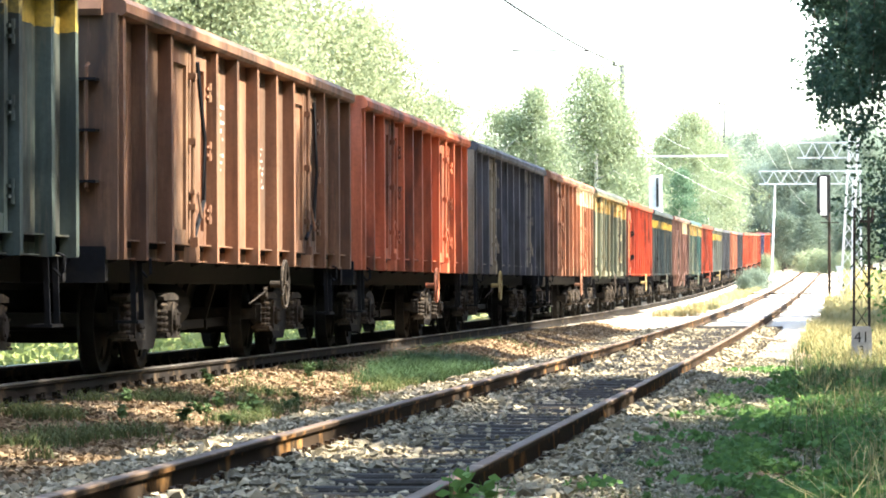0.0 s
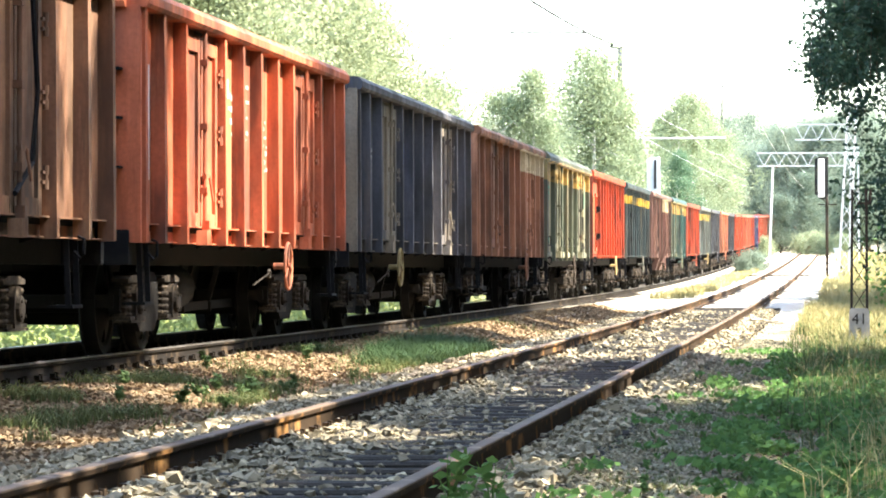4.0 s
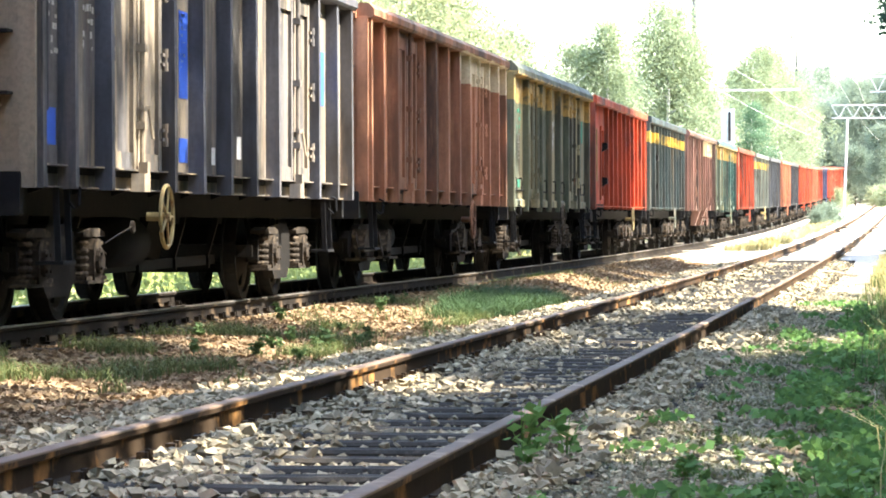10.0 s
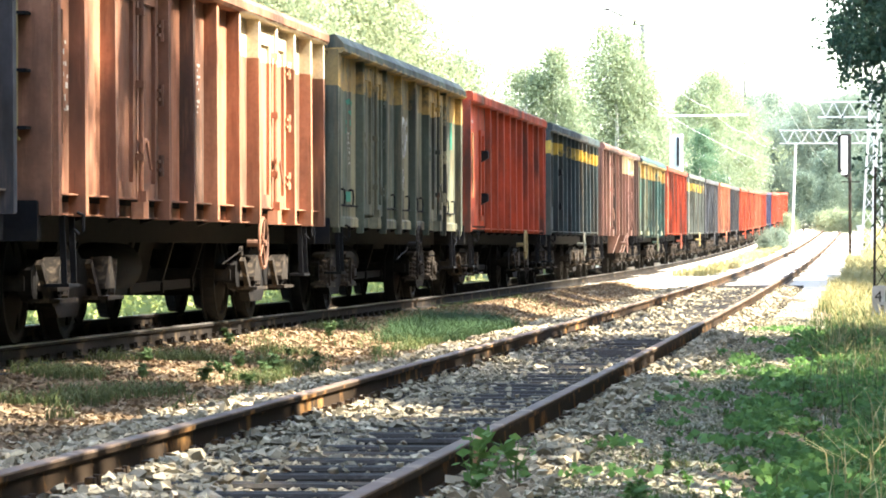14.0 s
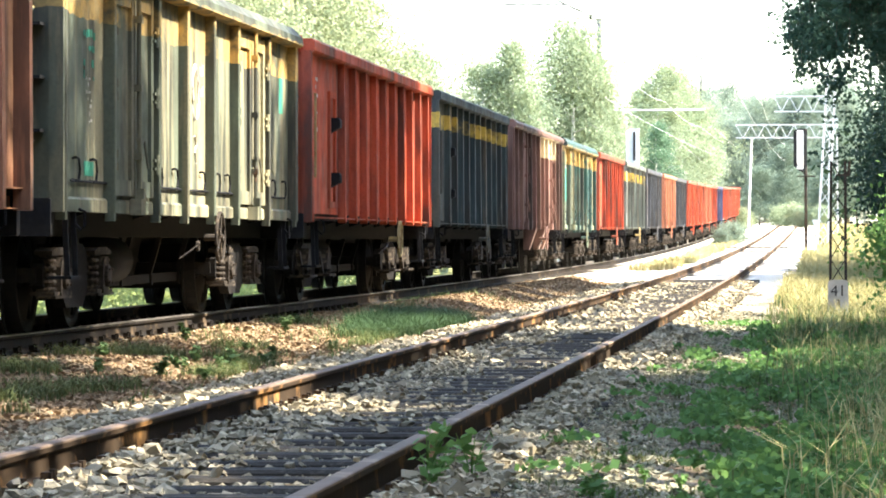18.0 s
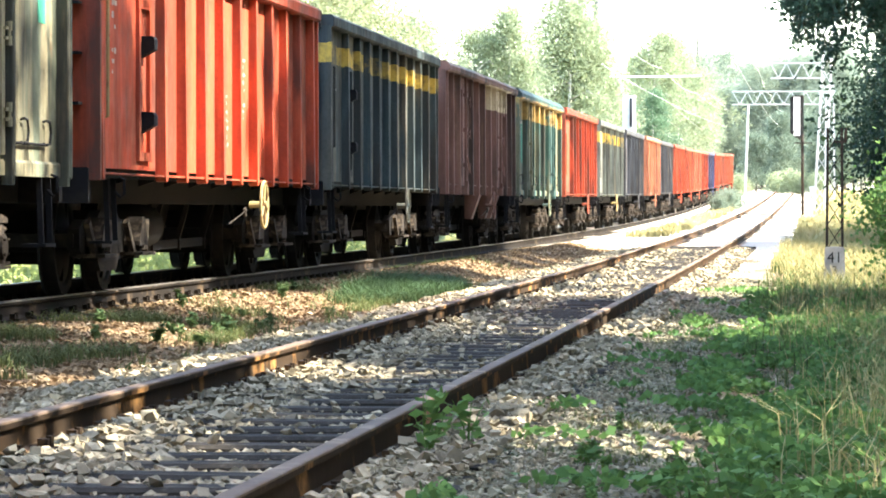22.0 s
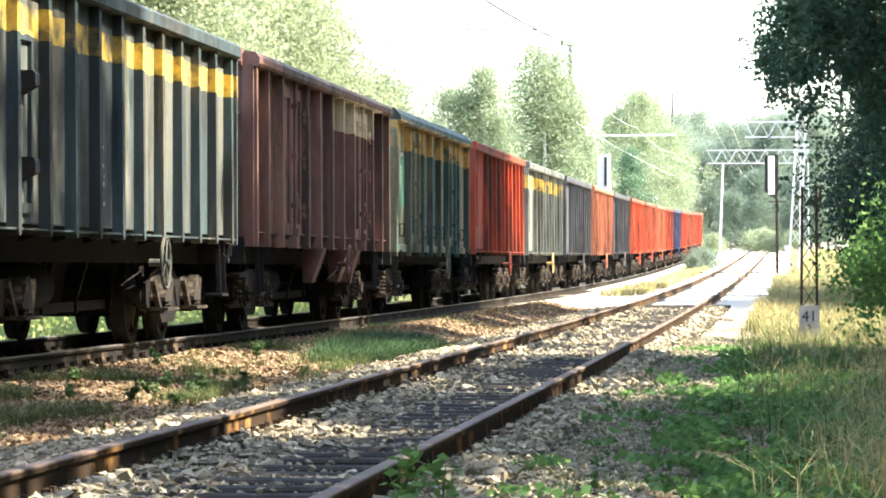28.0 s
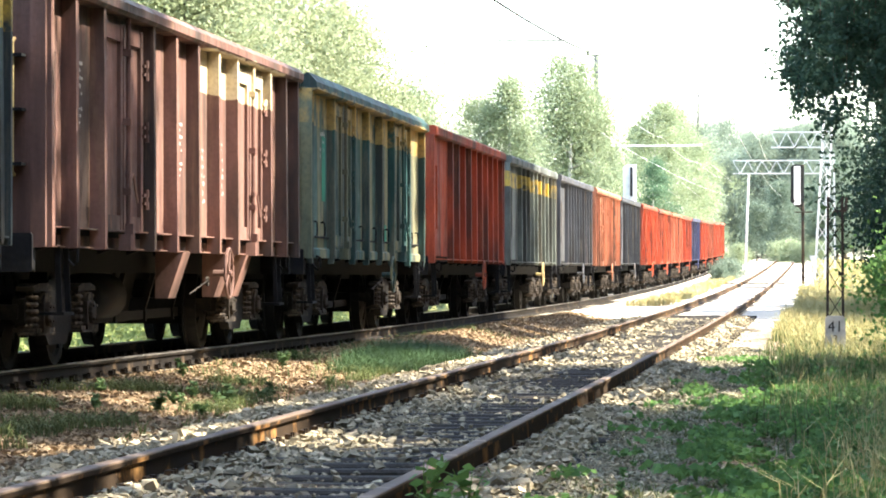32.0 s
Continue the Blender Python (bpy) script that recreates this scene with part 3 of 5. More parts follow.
    for a in range(4):
        c, q = math.cos(math.pi * (a + 0.5) / 2), math.sin(math.pi * (a + 0.5) / 2)
        m.lathe([(0.0, 0.20), (0.013, 0.20), (0.013, 0.17)], 6, "x", (0, 0.08 * c, 0.46 + 0.08 * q))
    out["axle_box"] = m.data("axle_box")
    m = Mesh()
    m.prism([(-0.37, 0.645), (-0.37, 0.68), (-0.16, 0.71), (0.16, 0.71), (0.37, 0.68), (0.37, 0.645)], -0.03, 0.12, "x")
    m.prism([(-0.36, 0.29), (0.36, 0.29), (0.36, 0.312), (-0.36, 0.312)], -0.02, 0.15, "x")
    out["spring_saddle"] = m.data("spring_saddle")
    m = Mesh()
    for i in range(5):
        z = 0.365 + 0.058 * i
        m.lathe([(0.055, z - 0.016), (0.088, z - 0.018), (0.096, z), (0.088, z + 0.018), (0.055, z + 0.016)], 12, "z")
    m.box(-0.10, 0.10, -0.10, 0.10, 0.315, 0.345)
    m.lathe([(0.0, 0.34), (0.05, 0.34), (0.05, 0.65), (0.0, 0.65)], 8, "z")
    out["spring"] = m.data("spring")
    m = Mesh()
    for s in (-1, 1):
        x = s * 0.75
        prof = [(0.095, -0.09), (0.095, 0.09), (0.36, 0.035), (0.39, 0.055), (0.455, 0.06), (0.46, -0.05), (0.488, -0.06), (0.48, -0.085), (0.39, -0.075), (0.36, -0.035), (0.095, -0.09)]
        m.lathe([(r, s * h) for r, h in prof], 28, "x", (x, 0, 0))
        for a in range(4):
            c, q = math.cos(a * math.pi / 2), math.sin(a * math.pi / 2)
            m.beam((x + s * 0.05, 0.12 * c, 0.12 * q), (x + s * 0.05, 0.35 * c, 0.35 * q), 0.03, 0.02)
    m.lathe([(0.0, -1.04), (0.065, -1.04), (0.065, -0.85), (0.09, -0.75), (0.085, 0.75), (0.065, 0.85), (0.065, 1.04), (0.0, 1.04)], 14, "x")
    out["wheelset"] = m.data("wheelset")
    m = Mesh()
    ring = arc(0, 0, 0.245, 0, 345, 23)
    pts = [(0, a, b) for a, b in ring]
    m.tube(pts + [pts[0]], 0.018, 6, False)
    for k in range(5):
        a = k * math.tau / 5
        m.tube([(0.0, 0, 0), (0.0, 0.24 * math.cos(a), 0.24 * math.sin(a))], 0.011, 5)
    m.lathe([(0.0, 0.03), (0.035, 0.03), (0.035, -0.16), (0.0, -0.16)], 8, "x")
    out["handwheel"] = m.data("handwheel")
    m = Mesh()
    m.lathe([(0.0, -0.75), (0.15, -0.72), (0.22, -0.62), (0.22, 0.62), (0.15, 0.72), (0.0, 0.75)], 16, "y")
    out["air_tank"] = m.data("air_tank", True)
    m = Mesh()
    m.lathe([(0.0, -0.2), (0.15, -0.18), (0.15, 0.12), (0.17, 0.14), (0.10, 0.2), (0.03, 0.22), (0.03, 0.6), (0.0, 0.6)], 14, "y")
    m.beam((0, 0.6, 0), (0.5, 0.62, -0.05), 0.04)
    m.beam((0.5, 0.62, -0.05), (0.5, 2.4, -0.1), 0.035)
    out["brake_cylinder"] = m.data("brake_cylinder")
    m = Mesh()
    m.beam((0, 0, 0), (0.02, 0.0, -0.52), 0.045, 0.02)
    m.beam((0, 0.34, 0), (0.02, 0.34, -0.52), 0.045, 0.02)
    m.box(-0.14, 0.06, -0.03, 0.37, -0.545, -0.52)
    out["step"] = m.data("step")
    m = Mesh()
    m.tube([(0, 0, 0.0), (0.09, 0, 0.03), (0.09, 0, 1.02), (0, 0, 1.05)], 0.017, 6)
    out["handrail"] = m.data("handrail")
    m = Mesh()
    for z in (0.0,):
        m.box(-0.16, 0.16, -0.17, 0.0, z, z + 0.022)
        m.prism([(0.0, z), (-0.15, z), (0.0, z - 0.12)], -0.16, -0.14, "x")
    out["end_step"] = m.data("end_step")
    m = Mesh()
    m.tube([(0, 0, 0), (0.05, 0, -0.02), (0.05, 0, -0.14), (0.02, 0, -0.17), (-0.03, 0, -0.12)], 0.014, 6)
    out["rope_hook"] = m.data("rope_hook")
    m = Mesh()
    m.prism([(-0.20, 0.42), (0.20, 0.42), (0.20, 0.46), (0.06, 0.68), (-0.06, 0.68), (-0.20, 0.46)], 0.0, 0.15, "x")
    m.prism([(-0.34, 0.33), (0.34, 0.33), (0.34, 0.36), (-0.34, 0.36)], -0.05, 0.20, "x")
    for s in (-1, 1):
        m.beam((0.10, s * 0.30, 0.36), (0.08, s * 0.52, 0.64), 0.05, 0.06)
    out["axle_guard"] = m.data("axle_guard")
    m = Mesh()
    m.tube([(0, -0.7, -0.12), (0.05, 0, 0.0)], 0.007, 5)
    m.lathe([(0.035, -0.012), (0.05, -0.012), (0.05, 0.012), (0.035, 0.012), (0.035, -0.012)], 10, "x", (0.05, 0.05, 0))
    out["release_pull"] = m.data("release_pull")
    return out


MESHES = {}
LEAF = door_leaf_mesh()
HINGE = hinge_mesh()
LOCK = lock_bar_mesh()


def bars(rows, wide, high, rnd):
    """Unreadable stencilled lines: short bars in rows, lying in the side's plane."""
    m = Mesh()
    for r in range(rows):
        y = 0.0
        while y < wide:
            w = rnd.uniform(0.03, 0.11)
            z = -r * high * 1.7 + rnd.uniform(-0.2, 0.2) * high
            h = high * rnd.uniform(0.45, 1.0)
            if rnd.random() < 0.62:
                m.box(0, 0.003, y, y + w, z, z + h)
            y += w + rnd.uniform(0.02, 0.06)
    return m.data("stencil")


STENCILS = [bars(4, 0.42, 0.07, random.Random(3)), bars(7, 0.30, 0.05, random.Random(4)), bars(2, 0.6, 0.09, random.Random(5)), bars(9, 0.13, 0.045, random.Random(6))]
pm = Mesh()
pm.box(0, 0.003, -0.2, 0.2, 0.0, 1.0)
PATCH = pm.data("painted_patch")


sm = Mesh()
sm.tube([(0.002, 0.17 * math.cos(a), 0.27 * math.sin(a)) for a in [radians(-70 + 14 * i) for i in range(24)]], [0.012 + 0.012 * (i % 5) / 4 for i in range(24)], 4)
sm.tube([(0.002, -0.05, -0.42), (0.002, 0.06, -0.50), (0.002, -0.03, -0.58), (0.002, 0.05, -0.68)], 0.014, 4)
SCRIBBLE = sm.data("scribble")
rm = Mesh()
rm.tube([(0.0, -0.07, 0.09), (0.03, -0.07, 0.1), (0.035, 0.03, 0.09), (0.035, 0.075, 0.0), (0.035, 0.03, -0.08), (0.03, -0.07, -0.09), (0.0, -0.07, -0.08)], 0.011, 6)
RING = rm.data("tie_ring")
hm = Mesh()
hm.box(1.30, 1.335, -0.30, -0.22, 1.18, 2.62)
hm.box(1.30, 1.335, 0.22, 0.30, 1.18, 2.62)
hm.box(1.30, 1.335, -0.22, 0.22, 2.54, 2.62)
hm.box(1.30, 1.335, -0.22, 0.22, 1.18, 1.26)
HATCH_FRAME = hm.data("hatch_frame")
hm = Mesh()
hm.prism([(1.30, 0.0), (1.41, 0.0), (1.43, -0.03), (1.43, -0.12), (1.30, -0.19)], -0.09, 0.09)
HATCH_LATCH = hm.data("hatch_latch")
rm = Mesh()
rm.tube([(1.325, -6.0, 1.25), (1.325, 6.0, 1.25)], 0.012, 5)
TIE_RAIL = rm.data("tie_rail")
rm = Mesh()
rm.prism([(-0.02, 1.0), (0.25, 1.0), (0.10, 0.56), (-0.02, 0.56)], -0.20, -0.16)
rm.prism([(0.0, 0.56), (0.10, 0.56), (0.25, 1.0), (0.0, 1.0)], 0.16, 0.20)
rm.prism([(0.22, 1.0), (0.25, 1.0), (0.10, 0.56), (0.07, 0.56)], -0.16, 0.16)
CHUTE = rm.data("chute_plate")
rm = Mesh()
for a, b, x0, x1, low in ((-2.7, -1.9, -0.7, 0.2, 0.34), (0.3, 1.1, -0.45, 0.35, 0.36), (1.7, 2.8, -0.6, 0.3, 0.30)):
    rm.prism([(x0, 0.86), (x0 + 0.12, low), (x1 - 0.12, low), (x1, 0.86)], a, b)
for x in (-0.55, 0.6):
    rm.beam((x, -3.4, 0.36), (x, 3.4, 0.40), 0.05, 0.09)
for y in (-2.9, -0.2, 1.4, 3.0):
    rm.beam((-0.6, y, 0.40), (0.65, y, 0.37), 0.07, 0.10)
    rm.beam((0.6, y, 0.38), (0.75, y, 0.9), 0.05)
RIGGING = rm.data("brake_rigging")
rm = Mesh()
rm.tube([(0, -0.35, -0.75), (0.02, 0.1, -0.45), (0.03, 0.16, 0.1), (0.01, -0.05, 0.85)], 0.022, 6)
BENT_ROD = rm.data("bent_rod")


def build_wagon(w, kind, HALF, paint, rib_paint, under=BLACK_STEEL, doors=True, wheels=True, rnd=None, marks=(), steps=True, wheel_y=1.8, guard=False, wheel_paint=None, extra="", grab=None):
    """An open high-sided goods wagon; origin on the rails under its middle, open side towards +x."""
    if (kind, HALF) not in MESHES:
        MESHES[kind, HALF] = body_meshes(kind, HALF)
    M = MESHES[kind, HALF]
    k = HALF / 6.40
    pivot = 4.0 if HALF > 7.15 else HALF - 2.25
    flip = pose(0, 0, 0, 0, 0, 180)
    for turn in (None, flip):
        T = turn or Matrix.Identity(4)
        part("side_wall", M["side_wall"], paint, w, at=T)
        if kind == "post":
            part("skirt", M["skirt"], paint, w, at=T)
        if kind == "close":
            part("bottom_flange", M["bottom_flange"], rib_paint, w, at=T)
        # Recessed sills are near black, so the gaps' shade is in the colour.
        part("side_sill", M["side_sill"], paint if kind == "plate" else under, w, at=T)
        for y in RIB_SETS[kind]:
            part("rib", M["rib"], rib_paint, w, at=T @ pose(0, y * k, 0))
        if doors and kind != "close":
            for d in (DOORS[0] * k, DOORS[1] * k):
                leaf = part("door_leaf", LEAF, paint, w, at=T @ pose(0, d, 0))
                leaf2 = part("door_leaf", LEAF, paint, w, at=T @ pose(0, d, 0) @ Matrix.Diagonal((1, -1, 1, 1)))
                part("lock_bar", LOCK, paint, w, "rusty locking bar", at=T @ pose(0, d, 0))
                for z in (1.45, 2.05, 2.6):
                    part("hinge", HINGE, paint, leaf, at=pose(-0.02, 0.985, z))
                for z in (1.45, 2.05, 2.6):
                    part("hinge", HINGE, paint, leaf2, at=pose(-0.02, 0.985, z))
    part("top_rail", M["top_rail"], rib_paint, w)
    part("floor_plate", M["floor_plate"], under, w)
    part("underframe", M["underframe"], under, w, "grimy steel underframe, blackened for the shade beneath")
    for s in (-1, 1):
        E = pose(0, s * HALF, 0, 0, 0, 0 if s > 0 else 180)
        wall = part("end_wall", M["end_wall"], paint, w, at=E)
        for x in (-0.85, -0.28, 0.28, 0.85):
            part("end_post", M["end_post"], paint, wall, at=pose(x, 0, 0))
        for x in (-1.335, 1.335):
            part("corner_post", M["corner_post"], paint, wall, at=pose(x, 0, 0))
        hs = part("headstock", M["headstock"], under, w, at=pose(0, s * (HALF + 0.02), 0))
        for x in (-0.875, 0.875):
            part("buffer", M["buffer"], under, w, at=pose(x, s * (HALF + 0.07), 1.04, 0, 0, 0 if s > 0 else 180))
        part("coupling", M["coupling"], under, w, at=pose(0, s * (HALF + 0.08), 1.02, 0, 0, 0 if s > 0 else 180))
        b = part("bogie", M["bogie"], BOGIE_STEEL, w, "two-axle bogie in shade-darkened steel", at=pose(0, s * pivot, 0))
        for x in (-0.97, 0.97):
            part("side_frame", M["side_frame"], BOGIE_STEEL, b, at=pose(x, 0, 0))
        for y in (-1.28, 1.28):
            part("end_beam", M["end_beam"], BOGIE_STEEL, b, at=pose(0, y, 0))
        for y in (-0.9, 0.9):
            for x in (-1, 1):
                R = pose(x * 0.97, y, 0, 0, 0, 0 if x > 0 else 180)
                part("axle_box", M["axle_box"], BOGIE_STEEL if guard else BOX_STEEL, b, at=R)
                if not guard:
                    part("spring_saddle", M["spring_saddle"], BOX_STEEL, b, at=R)
                if guard:
                    part("axle_guard", M["axle_guard"], BOX_STEEL, b, at=R @ pose(0.06, 0, 0))
                else:
                    for q in (-0.255, 0.255):
                        part("spring", M["spring"], BOX_STEEL, b, at=R @ pose(0.04, q, 0))
        if steps:
            for x in (-1, 1):
                part("step", M["step"], under, w, at=pose(x * 1.30, s * 5.95 - 0.17, 1.0))
    sets = []
    for y in (-pivot - 0.9, -pivot + 0.9, pivot - 0.9, pivot + 0.9):
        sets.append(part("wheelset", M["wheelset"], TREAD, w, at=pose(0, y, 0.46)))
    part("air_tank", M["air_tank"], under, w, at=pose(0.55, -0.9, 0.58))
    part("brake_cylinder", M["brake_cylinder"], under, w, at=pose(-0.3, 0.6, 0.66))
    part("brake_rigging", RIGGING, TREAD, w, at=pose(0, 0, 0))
    part("handwheel", M["handwheel"], wheel_paint or paint, w, "spoked handbrake wheel", at=pose(1.44, wheel_y, 0.80))
    part("release_pull", M["release_pull"], BOX_STEEL, w, at=pose(1.36, wheel_y - 1.2, 0.72))
    part("handrail", M["handrail"], YELLOW_PAINT if extra == "chutes" or guard else paint, w, at=pose(1.16, -HALF - 0.08, 1.55, 0, 0, -90))
    if extra == "chutes" or guard:
        part("handrail", M["handrail"], WHITE_PAINT, w, at=pose(0.90, -HALF - 0.08, 1.5, 0, 0, -90))
    for z in (1.62, 2.04, 2.46):
        part("end_step", M["end_step"], under, w, at=pose(1.08, -HALF - 0.02, z))
    if kind != "plate":
        part("grab_iron", M["handrail"], grab or rib_paint, w, "upright grab iron at the wagon end", at=pose(1.30, -HALF + 0.32, 1.5))
    for y in (-5.9, 5.9):
        part("rope_hook", M["rope_hook"], under, w, at=pose(1.37, y, 1.02))
    if kind == "plate":
        for y in (-5.6, -4.9, -1.9, -1.1, 0.4, 1.3, 1.9, 5.0, 5.8):
            part("tie_ring", RING, under, w, at=pose(1.305, y * k, 1.34))
        part("tie_rail", TIE_RAIL, under, w, at=pose(0, 0, 0))
    if kind == "close" and guard:
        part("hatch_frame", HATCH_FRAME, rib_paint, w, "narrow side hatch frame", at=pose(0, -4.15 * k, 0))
        for z in (2.30, 1.62):
            part("hatch_latch", HATCH_LATCH, under, w, "dark hatch latch", at=pose(0, -4.15 * k, z))
    if extra == "rib":
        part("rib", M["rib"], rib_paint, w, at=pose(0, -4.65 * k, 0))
    if extra == "chutes":
        for y in (-0.4, 2.3, 3.5):
            part("chute_plate", CHUTE, paint, w, "sloping chute plate", at=pose(1.12, y, 0))
    if extra == "rods":
        for d, turn in ((DOORS[0] * k, 7), (DOORS[1] * k, -8)):
            part("bent_rod", BENT_ROD, BLACK_STEEL, w, "bent door rod", at=pose(1.40, d + 0.3, 2.0, turn, 0, 0))
    for me, y, z, mat_, scale in marks:
        tagged(part({PATCH: "painted_patch", SCRIBBLE: "scribble"}.get(me, "stencil"), me, mat_, w, at=pose(1.302, y * k, z) @ Matrix.Diagonal((1, scale[0], scale[1], 1))), kind="" if me in (PATCH, SCRIBBLE) else "stuff")
    return w, sets


CREAM = (0.66, 0.56, 0.38)
OCHRE = (0.42, 0.27, 0.09)
YELLOW = (0.58, 0.40, 0.08)
PLAN = [
    # place in the train, type, base colour, band, label
    (-1, "post", (0.10, 0.13, 0.11), (YELLOW, 2.72, 2.98, None), "dark green steel open wagon with a yellow band"),
    (0, "post", (0.265, 0.13, 0.074), None, "rusty brown ribbed steel open wagon with dented doors"),
    (1, "post", (0.60, 0.16, 0.075), None, "faded orange-red ribbed steel open wagon"),
    (2, "post", (0.115, 0.108, 0.106), None, "weathered grey ribbed open wagon with blue paint patches"),
    (3, "post", (0.41, 0.18, 0.10), (CREAM, 2.62, 3.02, (1.2, 7.0)), "red-brown ribbed open wagon with a cream upper patch"),
    (4, "plate", (0.10, 0.115, 0.08), (OCHRE, 2.60, 3.02, None), "olive grey steel open wagon with an ochre band"),
    (5, "close", (0.48, 0.08, 0.034), None, "bright red open wagon with close narrow ribs"),
    (6, "close", (0.05, 0.073, 0.075), (YELLOW, 2.58, 2.82, None), "dark grey-green open wagon with a yellow band"),
    (7, "post", (0.205, 0.108, 0.083), ((0.55, 0.46, 0.30), 2.58, 3.02, (0.6, 5.6)), "dull mauve-brown open wagon with a cream patch"),
    (8, "plate", (0.034, 0.09, 0.082), (OCHRE, 2.60, 3.02, None), "green steel open wagon with a worn ochre band"),
    (9, "close", (0.42, 0.075, 0.034), None, "brownish red close-ribbed open wagon"),
    (10, "close", (0.17, 0.19, 0.165), (YELLOW, 2.55, 2.85, None), "slate grey open wagon with a yellow band"),
    (11, "close", (0.085, 0.09, 0.10), None, "charcoal grey open wagon with pale worn ribs"),
    (12, "post", (0.52, 0.20, 0.11), None, "salmon red ribbed open wagon"),
    (13, "close", (0.075, 0.08, 0.09), None, "charcoal grey close-ribbed open wagon"),
    (14, "post", (0.50, 0.085, 0.036), None, "red ribbed open wagon"),
    (15, "post", (0.52, 0.10, 0.045), None, "red ribbed open wagon with a sunlit side"),
    (16, "post", (0.54, 0.16, 0.085), None, "faded orange ribbed open wagon"),
    (17, "close", (0.48, 0.08, 0.036), None, "red close-ribbed open wagon"),
    (18, "close", (0.06, 0.075, 0.16), None, "dusty blue open wagon"),
    (19, "post", (0.47, 0.08, 0.036), None, "red ribbed open wagon beyond the blue one"),
    (20, "close", (0.36, 0.10, 0.055), None, "brownish red open wagon near the end of the train"),
    (21, "post", (0.47, 0.085, 0.04), None, "red ribbed open wagon near the end of the train"),
    (22, "post", (0.50, 0.09, 0.04), None, "red ribbed open wagon at the end of the train"),
]
MARKS = {
    0: [(STENCILS[3], -1.45, 2.5, FADED_WHITE, (1, 1)), (STENCILS[1], 0.7, 2.2, FADED_WHITE, (0.8, 0.8))],
    1: [(STENCILS[0], -1.62, 2.45, FADED_WHITE, (1, 1)), (STENCILS[3], -0.45, 2.6, FADED_WHITE, (1.4, 1)), (STENCILS[1], 0.72, 2.3, FADED_WHITE, (1, 1)), (STENCILS[1], 1.75, 1.55, FADED_WHITE, (0.8, 0.8)), (PATCH, -1.5, 2.5, WHITE_PAINT, (0.5, 0.14))],
    2: [(STENCILS[1], -5.85, 2.45, FADED_WHITE, (1.2, 1)), (PATCH, -5.68, 1.3, BLUE_PAINT, (0.8, 0.26)), (PATCH, -1.4, 1.78, BLUE_PAINT, (0.9, 0.72)), (STENCILS[3], -1.5, 2.45, FADED_WHITE, (1, 0.7)), (PATCH, 5.1, 1.95, BLUE_PAINT, (0.9, 0.55)), (PATCH, 0.9, 1.32, WHITE_PAINT, (0.5, 0.2)), (PATCH, -0.2, 1.25, WHITE_PAINT, (0.4, 0.15)), (PATCH, -1.4, 1.25, BLUE_PAINT, (0.9, 0.2)), (STENCILS[0], -4.75, 2.3, FADED_WHITE, (0.7, 0.8))],
    3: [(STENCILS[1], -5.75, 2.3, FADED_WHITE, (0.8, 1)), (STENCILS[3], -0.4, 2.4, FADED_WHITE, (0.7, 0.7))],
    4: [(SCRIBBLE, 0.1, 2.2, FADED_WHITE, (1, 1)), (STENCILS[0], -5.2, 2.45, TEAL_PAINT, (1, 1)), (PATCH, -5.0, 1.3, TEAL_PAINT, (1, 0.12)), (PATCH, 5.7, 2.2, TEAL_PAINT, (0.7, 0.4)), (STENCILS[2], 0.25, 2.4, FADED_WHITE, (0.5, 1.4)), (STENCILS[1], -5.1, 2.1, FADED_WHITE, (0.7, 0.7))],
    5: [(STENCILS[3], -5.5, 2.7, FADED_WHITE, (1, 1.3)), (STENCILS[3], -0.9, 2.3, FADED_WHITE, (0.6, 1)), (STENCILS[3], 1.4, 2.3, FADED_WHITE, (0.6, 1)), (STENCILS[1], 0.3, 1.9, FADED_WHITE, (0.5, 1))],
    6: [(STENCILS[3], -5.5, 2.4, FADED_WHITE, (1, 1)), (PATCH, -2.0, 1.9, TEAL_PAINT, (0.5, 0.45)), (STENCILS[1], -0.9, 1.8, FADED_WHITE, (0.6, 1))],
    7: [(STENCILS[3], -0.4, 2.2, FADED_WHITE, (0.7, 0.8)), (STENCILS[1], 0.7, 2.0, FADED_WHITE, (0.7, 1)), (STENCILS[3], -4.8, 2.5, FADED_WHITE, (0.6, 0.8)), (STENCILS[1], 1.8, 2.1, FADED_WHITE, (0.6, 1))],
    8: [(PATCH, -4.7, 1.7, TEAL_PAINT, (0.8, 0.8)), (STENCILS[0], -5.0, 2.5, FADED_WHITE, (0.8, 0.8)), (PATCH, 1.9, 1.25, TEAL_PAINT, (0.6, 0.25))],
}
